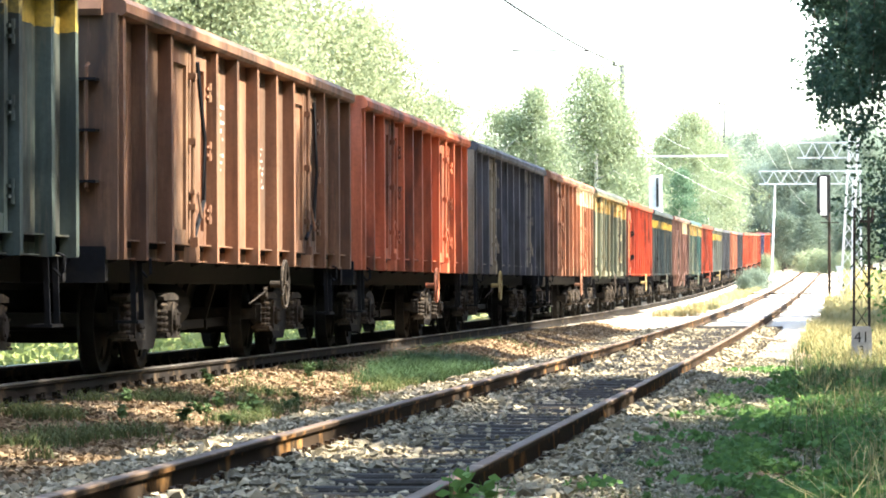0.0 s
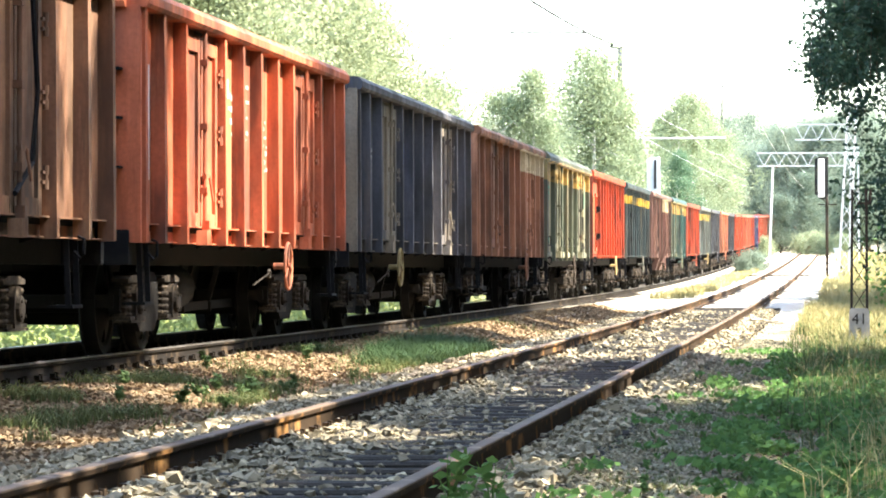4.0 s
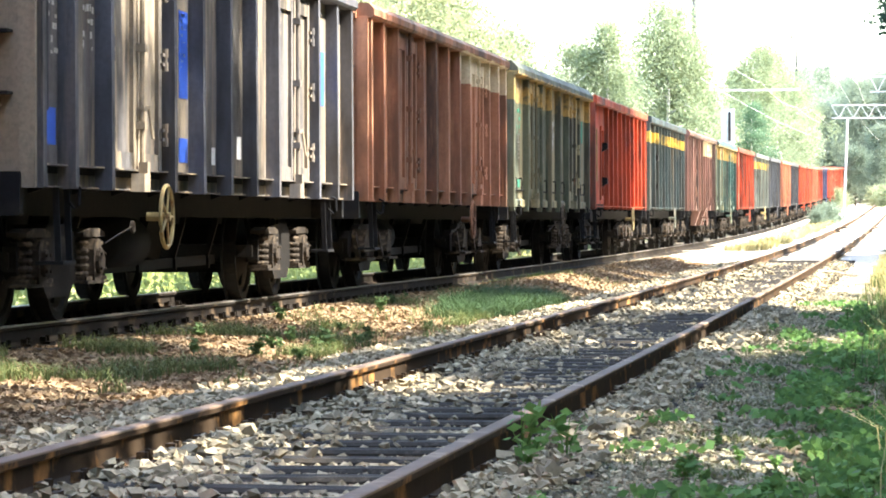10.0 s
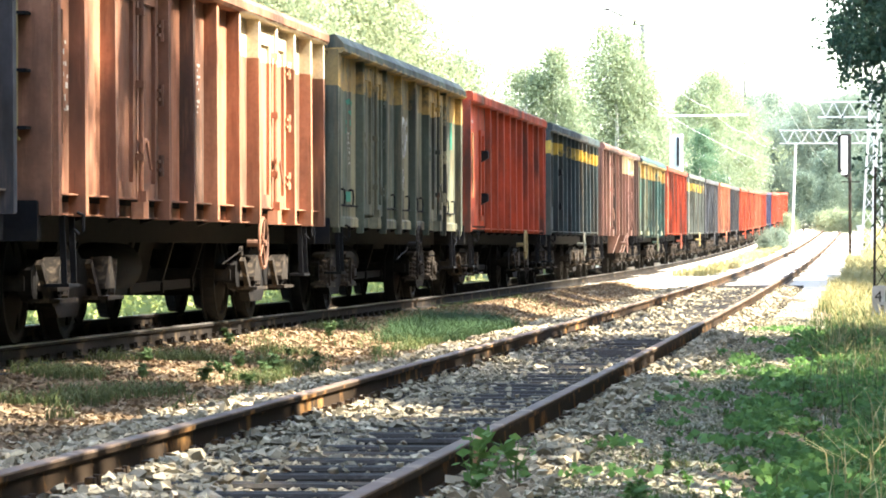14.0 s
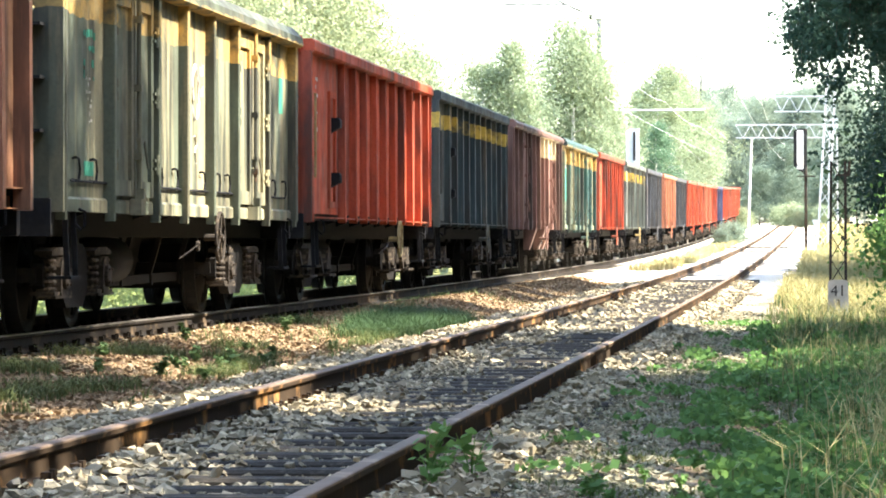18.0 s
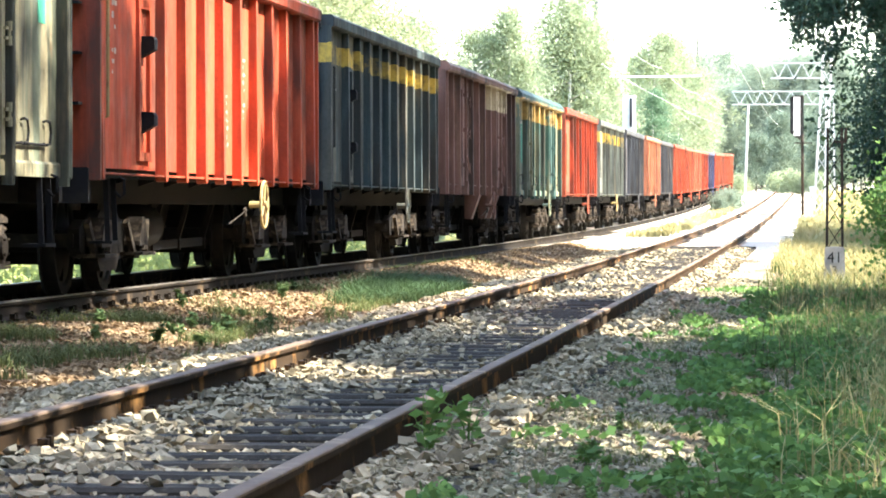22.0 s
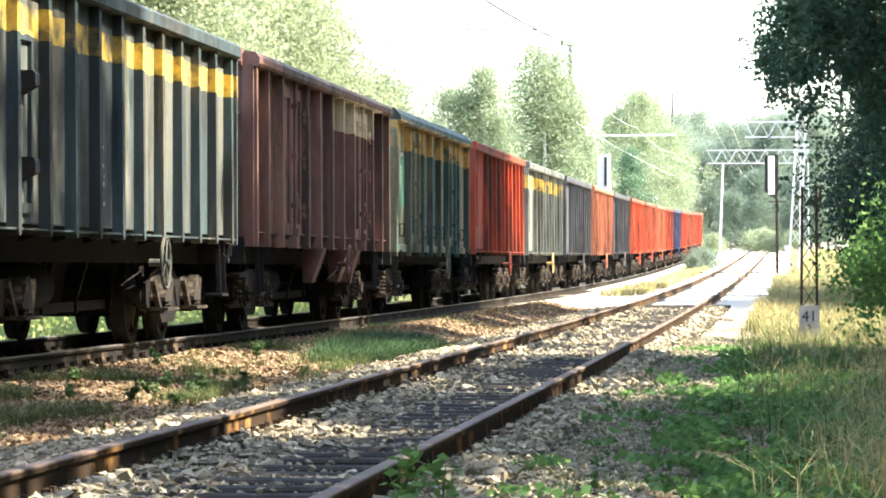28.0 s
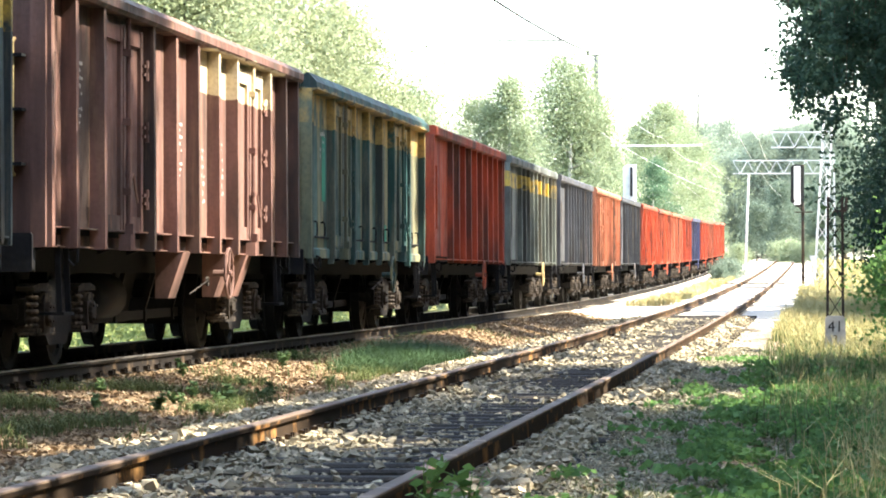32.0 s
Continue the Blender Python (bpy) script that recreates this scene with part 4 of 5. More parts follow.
# far end of each wagon along the line at 2 s, and the wagons that are longer or shorter than the rest
ENDS = {-1: 20.72, 0: 36.82, 1: 51.04, 2: 66.53, 3: 81.53, 4: 96.0, 5: 110.83, 6: 125.19, 7: 140.43, 8: 154.58, 9: 169.3, 10: 184.0}
HALVES = {0: 7.2, 1: 6.5, 2: 7.1, 3: 6.88, 4: 6.6, 5: 6.8, 6: 6.56, 7: 7.0, 8: 6.45, 9: 6.65, 10: 6.65}
train = []
for place, kind, base, band, label in PLAN:
    k = dict(band=band[0], low=band[1], high=band[2], span=band[3], wear=(0.28, 0.38) if band[0][2] > 0.2 else (0.40, 0.56)) if band else {}
    w = tagged(new("freight_wagon"), label, "freight wagon", "wagons of the train")
    half = HALVES.get(place, 6.45)
    # Beige second tones of wagons 4, 6 and 8 put sunlight into the panels.
    paint = wagon_paint("wagon_paint", w, base, seed=place * 1.37 + 2, rust=0.7 if place in (0, 3, 7) else 0.45, second={4: (0.30, 0.265, 0.16), 2: (0.29, 0.235, 0.165), 8: (0.22, 0.20, 0.11), 6: (0.14, 0.135, 0.10), 0: (0.13, 0.08, 0.052)}.get(place), **k)
    # Ribs: slightly darker, plainer copy; wagon 2's bluish tone puts shade in.
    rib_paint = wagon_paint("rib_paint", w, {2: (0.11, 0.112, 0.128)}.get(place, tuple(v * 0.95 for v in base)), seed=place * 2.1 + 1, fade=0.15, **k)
    middle = ENDS.get(place, 198.3 + 14.1 * (place - 11)) - half
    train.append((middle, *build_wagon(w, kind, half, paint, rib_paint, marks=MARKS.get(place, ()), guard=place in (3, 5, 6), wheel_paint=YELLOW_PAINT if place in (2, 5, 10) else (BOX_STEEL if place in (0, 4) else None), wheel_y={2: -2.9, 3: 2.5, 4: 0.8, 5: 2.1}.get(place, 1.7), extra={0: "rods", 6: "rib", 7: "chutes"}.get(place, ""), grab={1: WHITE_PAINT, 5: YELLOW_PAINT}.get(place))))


def travelled(t):
    """How far the train has gone along its track, counted from 2 s; it comes down the line."""
    return -3.7045 * (t - 2) + 0.01969 * (t * t - 4) - 0.0002275 * (t ** 3 - 8)


# ---------- plants ----------
def leaf_quads(c, size, rng, flat=0.0, long=1.6):
    """Rhombic leaves at the points c (n, 3)."""
    n = len(c)
    d = rng.normal(size=(n, 3))
    d[:, 2] *= 1.0 - flat
    d /= np.linalg.norm(d, axis=1)[:, None] + 1e-9
    e = np.cross(d, rng.normal(size=(n, 3)))
    e /= np.linalg.norm(e, axis=1)[:, None] + 1e-9
    s = size * rng.uniform(0.6, 1.3, (n, 1))
    a, b = d * s * 0.5 * long, e * s * 0.5
    v = np.stack([c - a, c + b - a * 0.1, c + a, c - b - a * 0.1], axis=1).reshape(-1, 3)
    return v, np.arange(4 * n).reshape(n, 4)


def tree_meshes(seed, height, spread, leaves, leaf, low=0.25, droop=0.0, clumps=70, puff=0.55, trunk=0.16, taper=0.78):
    """Trunk with limbs, and a crown of leaf clumps round the limbs' ends."""
    rng = np.random.default_rng(seed)
    m = Mesh()
    bend = rng.normal(size=2) * 0.03 * height
    axis = lambda f: Vector((bend[0] * f * f, bend[1] * f * f, height * f))
    m.tube([axis(f) for f in (0, 0.05, 0.25, 0.5, 0.75, 0.97)], [trunk * 1.35, trunk, trunk * 0.85, trunk * 0.6, trunk * 0.32, 0.02], 8)
    ends = []
    limbs = 22
    for i in range(limbs):
        f = low + (0.95 - low) * (i + rng.uniform(0, 0.8)) / limbs
        ang = i * 2.4 + rng.uniform(-0.5, 0.5)
        g = (f - low) / (1 - low)
        reach = spread * ((1 - taper * g ** 1.2) if taper < 0.85 else (0.5 + 0.5 * math.sin(math.pi * min(1.0, 0.1 + g * 1.05))) * (1 - 0.7 * g ** 3)) * rng.uniform(0.55, 1.15)
        p = axis(f)
        rise = rng.uniform(0.15, 0.6) * reach
        q1 = p + Vector((math.cos(ang) * reach * 0.55, math.sin(ang) * reach * 0.55, rise * 0.8))
        q2 = p + Vector((math.cos(ang) * reach, math.sin(ang) * reach, rise * (1 - droop * 1.6)))
        r = trunk * 0.38 * (1.1 - f)
        m.tube([p, q1, q2], [r + 0.015, r * 0.6 + 0.01, 0.008], 5)
        ends += [(p.lerp(q1, 0.8), reach), (q1, reach), (q1.lerp(q2, 0.5), reach), (q2, reach)]
    pts, each = [], leaves // clumps
    for k in range(clumps):
        c, reach = ends[rng.integers(len(ends))]
        size = puff * spread * rng.uniform(0.18, 0.42)
        o = rng.normal(size=(each, 3)) * size
        o[:, 2] = o[:, 2] * 0.7 - droop * np.abs(rng.normal(size=each)) * size * 2.2
        pts.append(np.array(c) + o + rng.normal(size=3) * size * 0.4)
    v, f = leaf_quads(np.concatenate(pts), leaf, rng)
    return m.data("trunk", True), quick_mesh("crown", v, f, 1)


def tree(name, meshes, bark, leaf, label, at, group=""):
    ob = tagged(new(name), label, "shrub" if "shrub" in name or "bush" in name else "tree", group)
    ob.matrix_basis = at
    part("trunk", meshes[0], bark, ob)
    part("crown", meshes[1], leaf, ob)
    return ob


def on_ground(x, y, turn=0.0, size=1.0, sink=0.05):
    return pose(x, y, ground_z(x, y) - sink, 0, 0, turn) @ Matrix.Scale(size, 4)


BIRCH = [tree_meshes(11, 13.0, 4.3, 38000, 0.092, 0.12, 0.6, 170, 0.45, taper=0.9), tree_meshes(12, 12.0, 3.0, 22000, 0.092, 0.15, 0.55, 110, 0.45, taper=0.9), tree_meshes(13, 14.0, 4.4, 30000, 0.098, 0.15, 0.5, 140, 0.45, taper=0.9)]
FINE = [tree_meshes(23, 12.5, 4.2, 75000, 0.086, 0.12, 0.2, 150, 0.6), tree_meshes(24, 14.0, 4.4, 75000, 0.09, 0.14, 0.15, 160, 0.6)]
BROAD = [tree_meshes(21, 12.0, 4.2, 22000, 0.17, 0.12, 0.15, 90, 0.75), tree_meshes(22, 14.0, 4.6, 24000, 0.18, 0.14, 0.1, 95, 0.75)]
DENSE = tree_meshes(43, 2.6, 1.3, 80000, 0.036, 0.22, 0.05, 100, 0.7, 0.05)
BUSH = [tree_meshes(41, 2.2, 1.5, 4000, 0.11, 0.08, 0.1, 40, 0.8, 0.04), tree_meshes(42, 2.6, 1.4, 4000, 0.11, 0.06, 0.1, 40, 0.8, 0.04)]
SMALL = tree_meshes(44, 2.2, 1.25, 9000, 0.05, 0.2, 0.1, 60, 0.7, 0.04)
SHADE = [tree_meshes(31, 16.5, 3.6, 9000, 0.32, 0.68, 0.1, 80, 0.55, 0.24), tree_meshes(32, 16.0, 3.4, 9000, 0.32, 0.67, 0.1, 74, 0.55, 0.22), tree_meshes(33, 16.5, 4.4, 4800, 0.30, 0.48, 0.1, 60, 0.5, 0.22), tree_meshes(34, 16.5, 4.2, 3000, 0.30, 0.48, 0.1, 44, 0.42, 0.22), tree_meshes(37, 16.5, 4.4, 5400, 0.17, 0.42, 0.1, 54, 0.26, 0.22)]

WOOD = [tree_meshes(35, 13.5, 4.2, 7000, 0.42, 0.08, 0.1, 80, 0.7, 0.2), tree_meshes(36, 14.5, 4.4, 7000, 0.42, 0.1, 0.1, 80, 0.7, 0.2)]

# unseen woods added round the near end of the line to cut skylight
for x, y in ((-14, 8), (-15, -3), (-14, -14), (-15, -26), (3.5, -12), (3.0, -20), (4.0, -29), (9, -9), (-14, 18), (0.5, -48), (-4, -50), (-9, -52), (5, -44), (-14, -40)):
    tree("broadleaf_tree", WOOD[int(x + y) % 2], BARK, LEAF_DARK, "unseen dark green tree added near the line to cut skylight", on_ground(x, y, 37.0 * (x + y), 1.1), "wood along the line")

# tall trees behind the train
rnd = random.Random(8)
for x, y, k, s in ((-17.5, 112, 0, 1.05), (-21, 120, 1, 1.15), (-16.2, 124, 0, 0.85), (-24, 126, 0, 1.2), (-19, 98, 1, 1.1), (-27, 140, 1, 1.2), (-23, 104, 0, 1.1), (-15.4, 90, 0, 0.8)):
    tree("broadleaf_tree", FINE[k], BARK, LEAF_LIME, "sunlit pale green broadleaf tree behind the train", on_ground(x, y, rnd.uniform(0, 360), s), "trees behind the train")
for x, y, k, s in ((-14.1, 172, 1, 0.88), (-15.3, 172, 2, 0.72), (-17.8, 168, 0, 0.78), (-12.3, 190, 0, 0.98), (-12.9, 193, 2, 0.80), (-11.4, 191, 1, 0.78), (-11.5, 262, 2, 0.95), (-9.9, 282, 0, 1.0), (-13.0, 275, 1, 0.95), (-9.0, 300, 1, 0.9)):
    tree("birch_tree", BIRCH[k], BIRCH_BARK, LEAF_PALE, "slender birch with drooping pale green foliage", on_ground(x, y, rnd.uniform(0, 360), s), "birches behind the train")
for i in range(11):
    y = 205 + 11 * i
    tree("broadleaf_tree", BROAD[i % 2], BARK, LEAF_PALE, "small pale green tree behind the train", on_ground(train_x(y) - 5.2 - rnd.uniform(0, 2.5), y, rnd.uniform(0, 360), rnd.uniform(0.45, 0.62)), "small trees behind the train")
# low growth behind the train
for i in range(34):
    y = 95 + 6.2 * i + rnd.uniform(-2, 2)
    x = train_x(y) - 4.6 - rnd.uniform(0, 2.5)
    tree("shrub", BUSH[i % 2], BARK, LEAF_PALE, "leafy pale green shrub behind the train", on_ground(x, y, rnd.uniform(0, 360), rnd.uniform(1.0, 1.7)), "shrubs behind the train")
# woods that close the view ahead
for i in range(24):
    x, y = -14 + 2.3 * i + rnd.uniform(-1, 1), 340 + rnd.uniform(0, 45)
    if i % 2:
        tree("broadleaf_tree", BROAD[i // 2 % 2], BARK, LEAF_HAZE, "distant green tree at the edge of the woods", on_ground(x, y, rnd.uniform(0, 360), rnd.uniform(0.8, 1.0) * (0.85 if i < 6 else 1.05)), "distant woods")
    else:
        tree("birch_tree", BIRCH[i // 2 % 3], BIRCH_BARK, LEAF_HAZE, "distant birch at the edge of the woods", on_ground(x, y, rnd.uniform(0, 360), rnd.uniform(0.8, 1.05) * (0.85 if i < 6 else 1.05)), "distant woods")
# Trees past 160 m take a paler green, with haze put into it.
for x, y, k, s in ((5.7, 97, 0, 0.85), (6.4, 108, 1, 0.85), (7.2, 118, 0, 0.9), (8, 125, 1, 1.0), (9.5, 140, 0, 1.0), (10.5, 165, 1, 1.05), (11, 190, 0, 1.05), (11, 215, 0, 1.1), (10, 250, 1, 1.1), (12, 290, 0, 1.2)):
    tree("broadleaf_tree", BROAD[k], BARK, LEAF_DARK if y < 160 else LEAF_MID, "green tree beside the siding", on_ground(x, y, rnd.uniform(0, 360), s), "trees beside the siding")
for i in range(9):
    tree("broadleaf_tree", BROAD[i % 2], BARK, LEAF_MID, "low green tree closing the view along the line", on_ground(-4.5 + 2.1 * i, 318 + 7 * (i % 3), 40 * i, 0.42 + 0.06 * (i % 4)), "distant woods")
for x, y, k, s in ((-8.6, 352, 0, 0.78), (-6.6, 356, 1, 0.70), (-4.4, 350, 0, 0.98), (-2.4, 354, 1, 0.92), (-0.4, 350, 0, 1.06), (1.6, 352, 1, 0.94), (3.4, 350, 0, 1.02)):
    tree("broadleaf_tree", FINE[k], BARK, LEAF_HAZE, "haze-tinted green tree where the line bends away", on_ground(x, y, 50 * x, s), "distant woods")
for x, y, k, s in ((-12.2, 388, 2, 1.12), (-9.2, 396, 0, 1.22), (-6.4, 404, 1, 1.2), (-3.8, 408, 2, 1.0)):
    tree("birch_tree", BIRCH[k], BIRCH_BARK, LEAF_HAZE, "tall haze-tinted birch beyond the bend of the line", on_ground(x, y, 70 * k, s), "distant woods")
tree("birch_tree", BIRCH[1], BIRCH_BARK, LEAF_GREEN, "darker green young birch behind the train", on_ground(-10.1, 240, 20, 0.66), "birches behind the train")
# big trees whose crowns reach over the siding and dapple the train
for x, y, k, s in ((4.4, -3, 2, 1.0), (9.0, 11.5, 2, 0.9), (9.2, 18.5, 3, 0.9), (8.2, 25.0, 2, 0.8), (8.8, 33.5, 3, 0.8), (8.9, 38.0, 3, 0.8), (9.4, 21.8, 3, 0.82), (4.3, 24.5, 3, 0.79), (4.4, 30.2, 4, 0.79), (3.9, 16.0, 2, 0.97), (4.0, 20.6, 4, 0.97), (4.2, 25.6, 4, 0.97), (4.4, 31.0, 4, 0.99), (3.6, 43.8, 0, 0.97), (3.5, 47.2, 1, 0.97), (3.6, 50.0, 0, 0.95), (3.5, 59.6, 1, 0.97), (3.6, 63.8, 0, 1.0), (3.7, 68.0, 1, 1.0), (3.6, 72.0, 0, 0.97), (3.7, 75.2, 1, 0.95)):
    tree("oak_tree", SHADE[k], BARK, LEAF_DARK, "big dark green tree leaning over the siding", on_ground(x, y, rnd.uniform(0, 360), s), "trees over the siding")
# Two unseen tree rows, added to keep skylight off the train's side.
for i in range(22):
    y = -20 + 5.4 * i
    for row in (0, 1):
        x = (12 if not 44 < y < 84 else 14) + 7.0 * row + rnd.uniform(-1, 1)
        tree("broadleaf_tree", WOOD[(i + row) % 2], BARK, LEAF_DARK, "unseen dark green tree added beside the siding to block skylight", on_ground(x, y + 2.5 * row, rnd.uniform(0, 360), (0.84 if row == 0 else 1.1) * rnd.uniform(0.92, 1.08)), "wood beside the siding")


# ---------- ballast, litter, grass, weeds ----------
def ground_heights(x, y):
    return np.array([ground_z(a, b) + (ground_bump(a, b) if b < 70 and abs(a + 2.47) > 1.5 else 0.0) for a, b in zip(x, y)])


CUBE_V = np.array([(x, y, z) for x in (-1, 1) for y in (-1, 1) for z in (-1, 1)]) * 0.62
CUBE_F = np.array([(0, 1, 3), (0, 3, 2), (4, 6, 7), (4, 7, 5), (0, 4, 5), (0, 5, 1), (2, 3, 7), (2, 7, 6), (0, 2, 6), (0, 6, 4), (1, 5, 7), (1, 7, 3)])


def turns(n, rng):
    q = rng.normal(size=(n, 4))
    q /= np.linalg.norm(q, axis=1)[:, None]
    w, x, y, z = q.T
    return np.stack([1 - 2 * (y * y + z * z), 2 * (x * y - z * w), 2 * (x * z + y * w), 2 * (x * y + z * w), 1 - 2 * (x * x + z * z), 2 * (y * z - x * w), 2 * (x * z - y * w), 2 * (y * z + x * w), 1 - 2 * (x * x + y * y)], axis=1).reshape(n, 3, 3)


def stones(name, label, x, y, z, size, rng, material=None):
    n = len(x)
    shape = CUBE_V[None] * rng.uniform(0.35, 1.5, (n, 8, 3)) * rng.uniform(0.4, 1.4, (n, 1, 3)) * size[:, None, None] * 0.6
    v = np.einsum("nij,nkj->nki", turns(n, rng), shape)
    v[:, :, 2] *= 0.7
    v += np.stack([x, y, z], axis=1)[:, None]
    f = (CUBE_F[None] + 8 * np.arange(n)[:, None, None]).reshape(-1, 3)
    thing(name, quick_mesh(name, v.reshape(-1, 3), f, n), material or STONE, label, "ballast", kind="stuff")


def lay_ballast():
    rng = np.random.default_rng(5)
    xs, ys, sz = [], [], []
    for y0, y1, per, lo, hi in ((10.5, 18, 950, 0.02, 0.07), (18, 30, 620, 0.024, 0.072), (30, 48, 280, 0.03, 0.08), (48, 80, 80, 0.05, 0.085)):
        n = int((y1 - y0) * 4.6 * per)
        xs.append(rng.uniform(-4.75, -0.15, n)), ys.append(rng.uniform(y0, y1, n)), sz.append(lo + (hi - lo) * rng.random(n) ** 2)
    x, y, s = np.concatenate(xs), np.concatenate(ys), np.concatenate(sz)
    off = np.abs(x + 2.47)
    patch = np.array([noise.noise(Vector((a * 1.1, b * 0.8, 3))) for a, b in zip(x, y)])
    on_rail = np.abs(off - 0.7525) < 0.065
    beat = np.abs((y - 8.4 + 0.3) % 0.6 - 0.3)
    on_sleeper = (beat < 0.135) & (off < 1.25)
    inside = off < 0.68
    keep = ~on_rail
    keep &= ~(on_sleeper & (rng.random(len(x)) > np.where(inside, np.where(x < -2.65, 0.24, 0.02) + 0.16 * (patch > 0.28), 0.45)))
    edge = rng.random(len(x)) < np.clip((np.where(x < -2.47, 1.85, 1.62) + 0.5 * patch - off) / 0.6, 0.02, 1)
    keep &= edge
    s = np.where(x > -1.25, s * 0.40, s)
    x, y, s, off, patch, on_sleeper = (a[keep] for a in (x, y, s, off, patch, on_sleeper))
    z = ground_heights(x, y) + s * 0.12 + np.where(on_sleeper, 0.02, 0.0) + np.where((off < 0.68) & ~on_sleeper, 0.03 * patch - np.where(x < -2.6, 0.008, 0.024), 0.0) + np.where(np.abs(off - 0.7525) < 0.2, 0.03, 0.0) + np.where((off > 0.9) & (off < 1.6), np.where(x > -1.25, 0.022, 0.03) + np.where(x > -1.25, 0.012, 0.03) * rng.random(len(x)), 0.0)
    stones("ballast_stones", "pale grey and buff crushed ballast stones round the sleepers", x, y, z, s, rng)
    n = 2600
    x, y = rng.uniform(-6.3, -4.3, n), rng.uniform(22, 75, n)
    s = 0.012 + 0.045 * rng.random(n) ** 3
    stones("scattered_stones", "scattered stones on the soil between the tracks", x, y, ground_heights(x, y) + s * 0.1, s, rng)
    n = 70000
    x, y = rng.uniform(-6.35, -3.95, n), 17 + 63 * rng.random(n) ** 1.5
    s = 0.010 + 0.045 * rng.random(n) ** 3
    stones("soil_crumbs", "brown crumbs of earth and small stones between the tracks", x, y, ground_heights(x, y) + s * 0.1, s, rng, SOIL_STONE)
    n = 60000
    x, y = rng.uniform(-1.45, 0.6, n), 11 + 41 * rng.random(n) ** 1.5
    s = 0.009 + 0.040 * rng.random(n) ** 4
    stones("scattered_stones", "loose stones along the grassy verge", x, y, ground_heights(x, y) + s * 0.1, s, rng, VERGE_STONE)


def blades(name, label, material, x, y, tall, wide, rng, lean=0.35):
    n = len(x)
    z = ground_heights(x, y) - 0.01
    h = tall * rng.uniform(0.5, 1.15, n)
    a = rng.uniform(0, math.tau, n)
    d = np.stack([np.cos(a), np.sin(a), np.zeros(n)], axis=1)
    p = np.stack([-d[:, 1], d[:, 0], d[:, 2]], axis=1) * (wide * rng.uniform(0.6, 1.3, n))[:, None]
    base = np.stack([x, y, z], axis=1)
    up = np.zeros((n, 3))
    up[:, 2] = 1
    mid = base + up * (h * 0.55)[:, None] + d * (h * lean * 0.25 * rng.random(n))[:, None]
    tip = base + up * (h * (1 - 0.25 * rng.random(n)))[:, None] + d * (h * lean * rng.uniform(0.5, 1.6, n))[:, None]
    v = np.stack([base - p, base + p, mid + p * 0.8, mid - p * 0.8, mid - p * 0.8, mid + p * 0.8, tip + p * 0.15, tip - p * 0.15], axis=1).reshape(-1, 3)
    thing(name, quick_mesh(name, v, np.arange(8 * n).reshape(-1, 4), n), material, label, "grass", kind="stuff")


def tufted(n, x0, x1, y0, y1, rng, cut=0.0, scale=1.4):
    x, y = rng.uniform(x0, x1, n), rng.uniform(y0, y1, n)
    m = np.array([noise.noise(Vector((a * scale, b * scale * 0.6, 9))) for a, b in zip(x, y)]) > cut
    return x[m], y[m]


